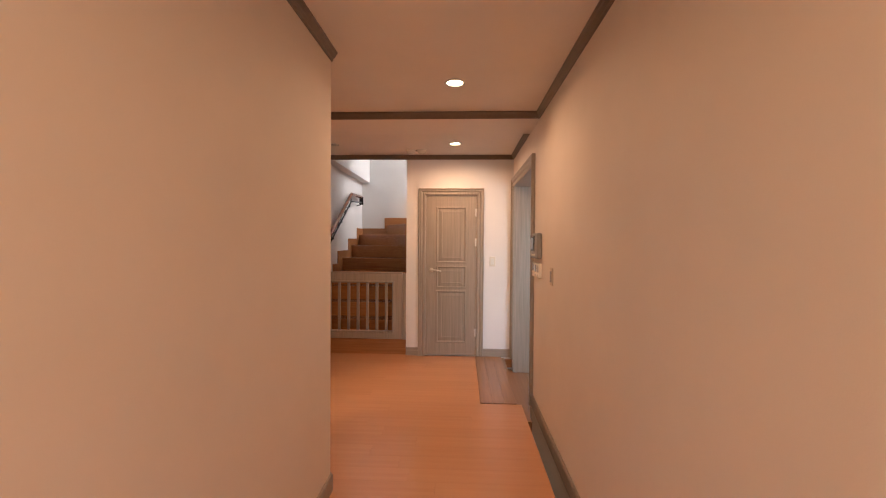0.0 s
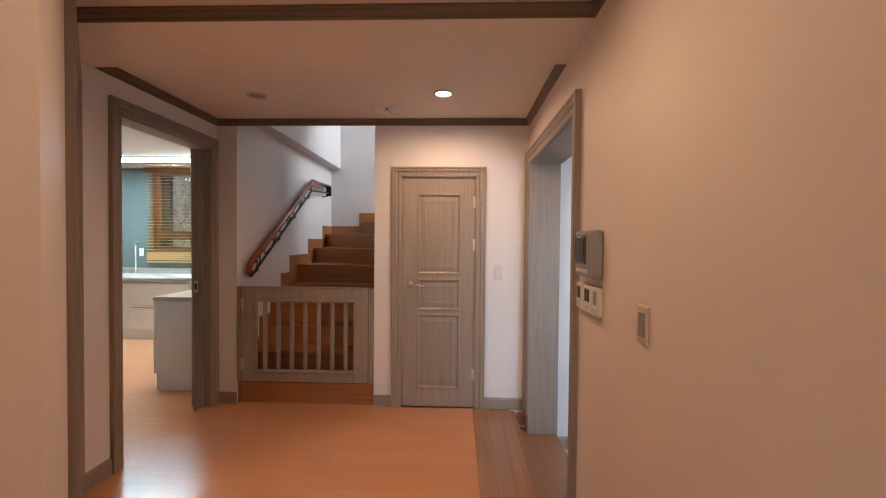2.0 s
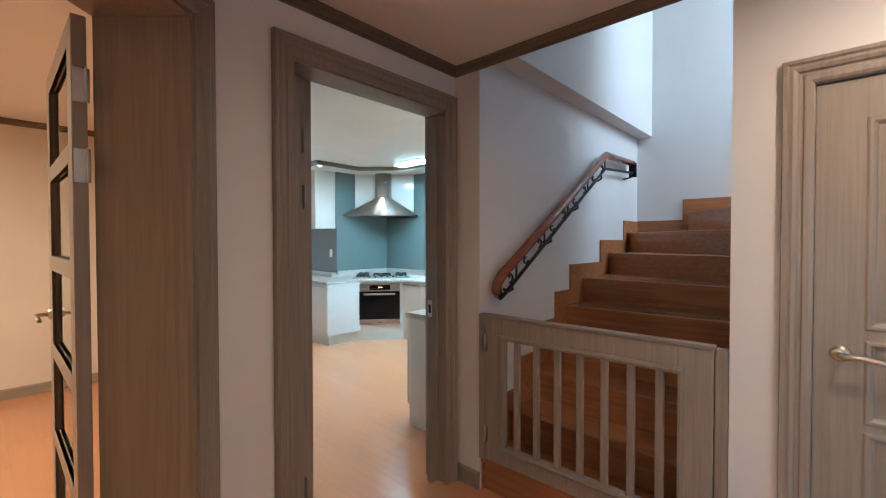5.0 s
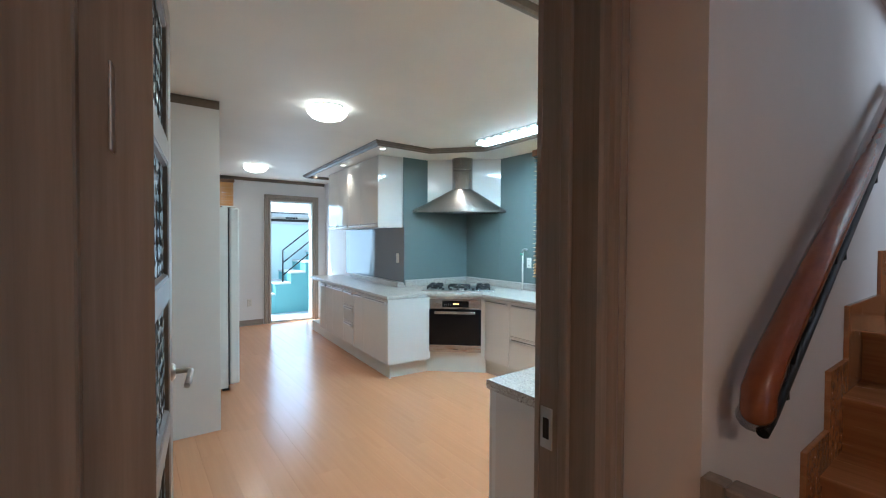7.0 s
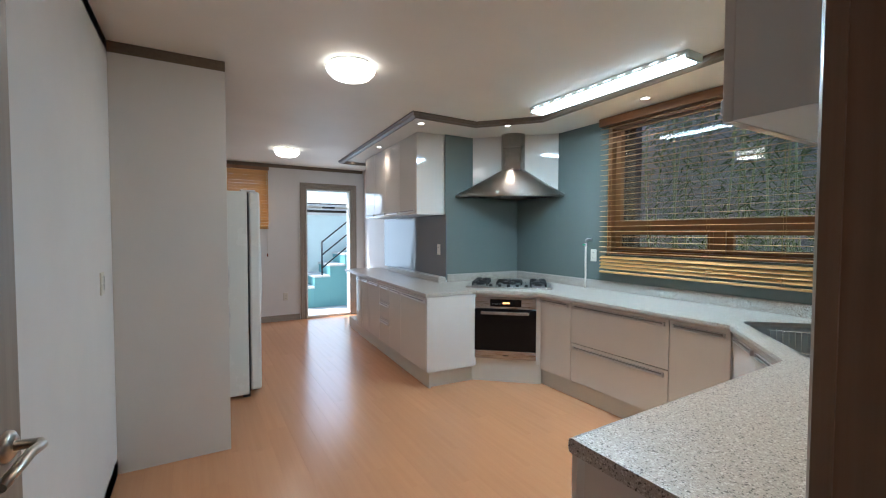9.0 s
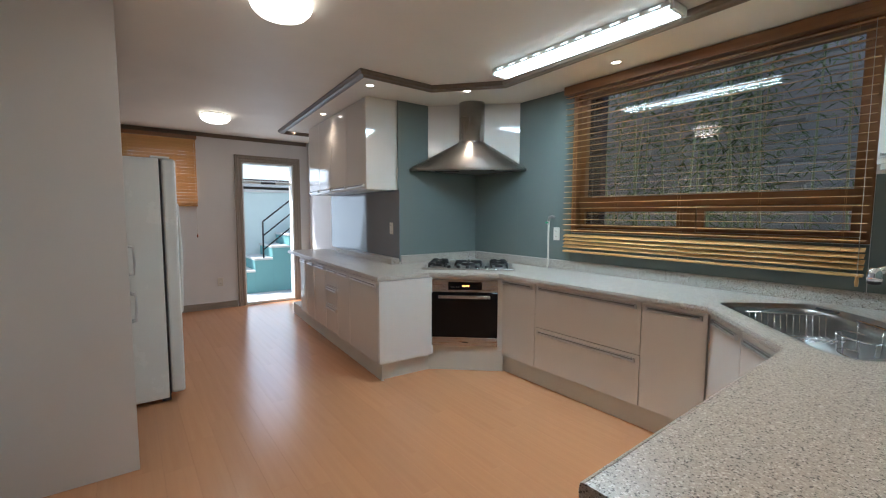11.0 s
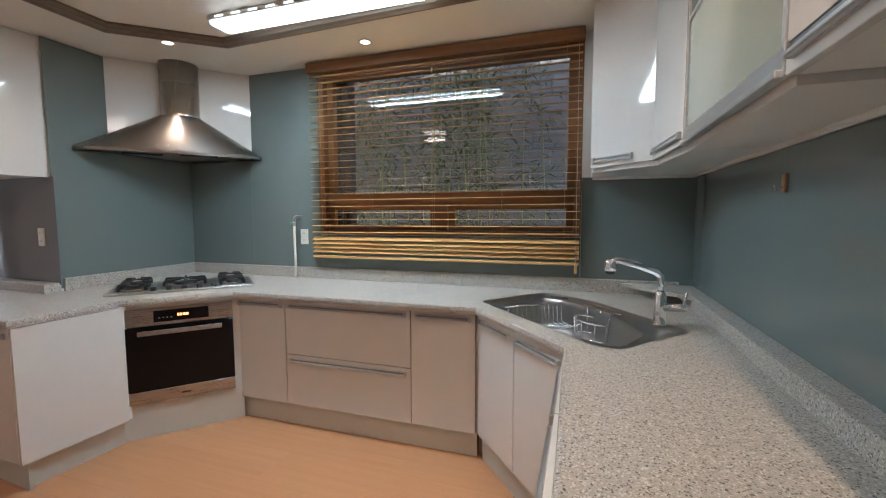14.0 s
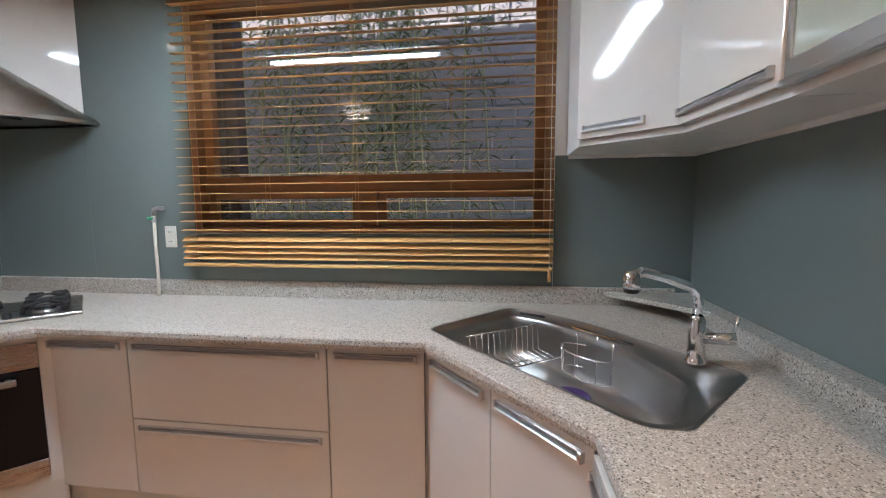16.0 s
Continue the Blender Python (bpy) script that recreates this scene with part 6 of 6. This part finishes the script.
for k in range(26):
    x = -5.6 + 4.6 * rnd.random() if k > 17 else -5.3 + 2.2 * rnd.random()
    y = 9.15 + 0.8 * rnd.random()
    lean = rnd.uniform(-0.16, 0.16)
    top = rnd.uniform(3.0, 4.4)
    b = thing("bamboo", "slender green bamboo cane with drooping leaves", "bamboo", pose(x, y, -0.42), "bamboo canes")
    bm = bmesh.new()
    n = 9
    pts = [Vector((lean * (i / n) ** 1.5 * 1.5, 0.06 * math.sin(i), (top + 0.42) * i / n)) for i in range(n + 1)]
    for p, q in zip(pts, pts[1:]):
        tube([p, p.lerp(q, 0.03), p.lerp(q, 0.97), q], 0.011, 6, bm)
        lathe([(0.012, -0.006), (0.015, 0.0), (0.012, 0.006)], q, 8, bm)
    part("cane", bm, M_CANE, b, smooth=True)
    lf = bmesh.new()
    for j in range(270):
        f = rnd.uniform(0.30, 1.0)
        i = min(n - 1, int(f * n))
        c = pts[i].lerp(pts[i + 1], f * n - i) + Vector((rnd.gauss(0, 0.20), rnd.gauss(0, 0.12), rnd.gauss(0, 0.08)))
        a, d = rnd.random() * math.tau, rnd.uniform(-0.9, 0.15)
        way = Vector((math.cos(a), math.sin(a) * 0.6, d)).normalized()
        side = way.cross(Vector((rnd.uniform(-1, 1), rnd.uniform(-1, 1), 1))).normalized()
        L, W = rnd.uniform(0.07, 0.15), rnd.uniform(0.006, 0.011)
        q = [lf.verts.new(v) for v in (c, c + way * L * 0.4 + side * W, c + way * L + Vector((0, 0, -0.02)), c + way * L * 0.4 - side * W)]
        lf.faces.new(q)
    part("leaves", lf, M_LEAF, b, "narrow drooping leaves")

# ---- floor boards ----
def plank_mesh(length, width, material, name="plank"):
    bm = box((0, 0, -0.004), (length - 0.0004, width - 0.0004, 0.0), 0.0002)
    me = bpy.data.meshes.new(name)
    bm.to_mesh(me)
    bm.free()
    me.materials.append(material)
    return me

def boards(floor, x0, x1, y0, y1, length, width, level=0.0, seed=1):
    rnd = random.Random(seed)
    y = y0
    meshes = {}
    while y < y1 - 0.005:
        w = min(width, y1 - y)
        x = x0 - rnd.random() * length
        while x < x1 - 0.002:
            a, b = max(x, x0), min(x + length, x1)
            if b - a > 0.02:
                key = (round(b - a, 3), round(w, 3))
                if key not in meshes:
                    meshes[key] = plank_mesh(*key, M_PLANK)
                p = new("plank", meshes[key])
                p.parent = floor
                p.location = (a, y, level)
            x += length
        y += width
floors = {o.name: o for o in scene.objects if o.name.startswith("floor")}
boards(floors["floor_kitchen"], -7.9, -1.20, YS, 7.46, 1.45, 0.145, KF, 1)
boards(floors["floor_kitchen"], XF, -7.9, YS, 7.1, 1.45, 0.145, KF, 7)
boards(floors["floor"], -1.20, 1.110, 3.458, YE + 0.03, 1.45, 0.145, 0.0, 4)
boards(floors["floor"], -1.20, 1.47, 2.09, 3.458, 1.45, 0.145, 0.0, 5)
boards(floors["floor"], 0.05, XR + 0.0, -2.6, 2.09, 1.45, 0.145, 0.0, 6)
boards(floors["floor_bedroom"], -5.0, -1.20, -0.9, 3.9, 1.45, 0.29, 0.0, 8)
boards(floors["floor"], -1.20, 0.05, -0.9, 2.09, 1.45, 0.29, 0.0, 9)
for k in range(3):
    p = part("board", box((1.113 + 0.106 * k, 3.460, 0.0), (1.217 + 0.106 * k, YE - 0.002, 0.006), 0.0012), M_PLANKY, sill)
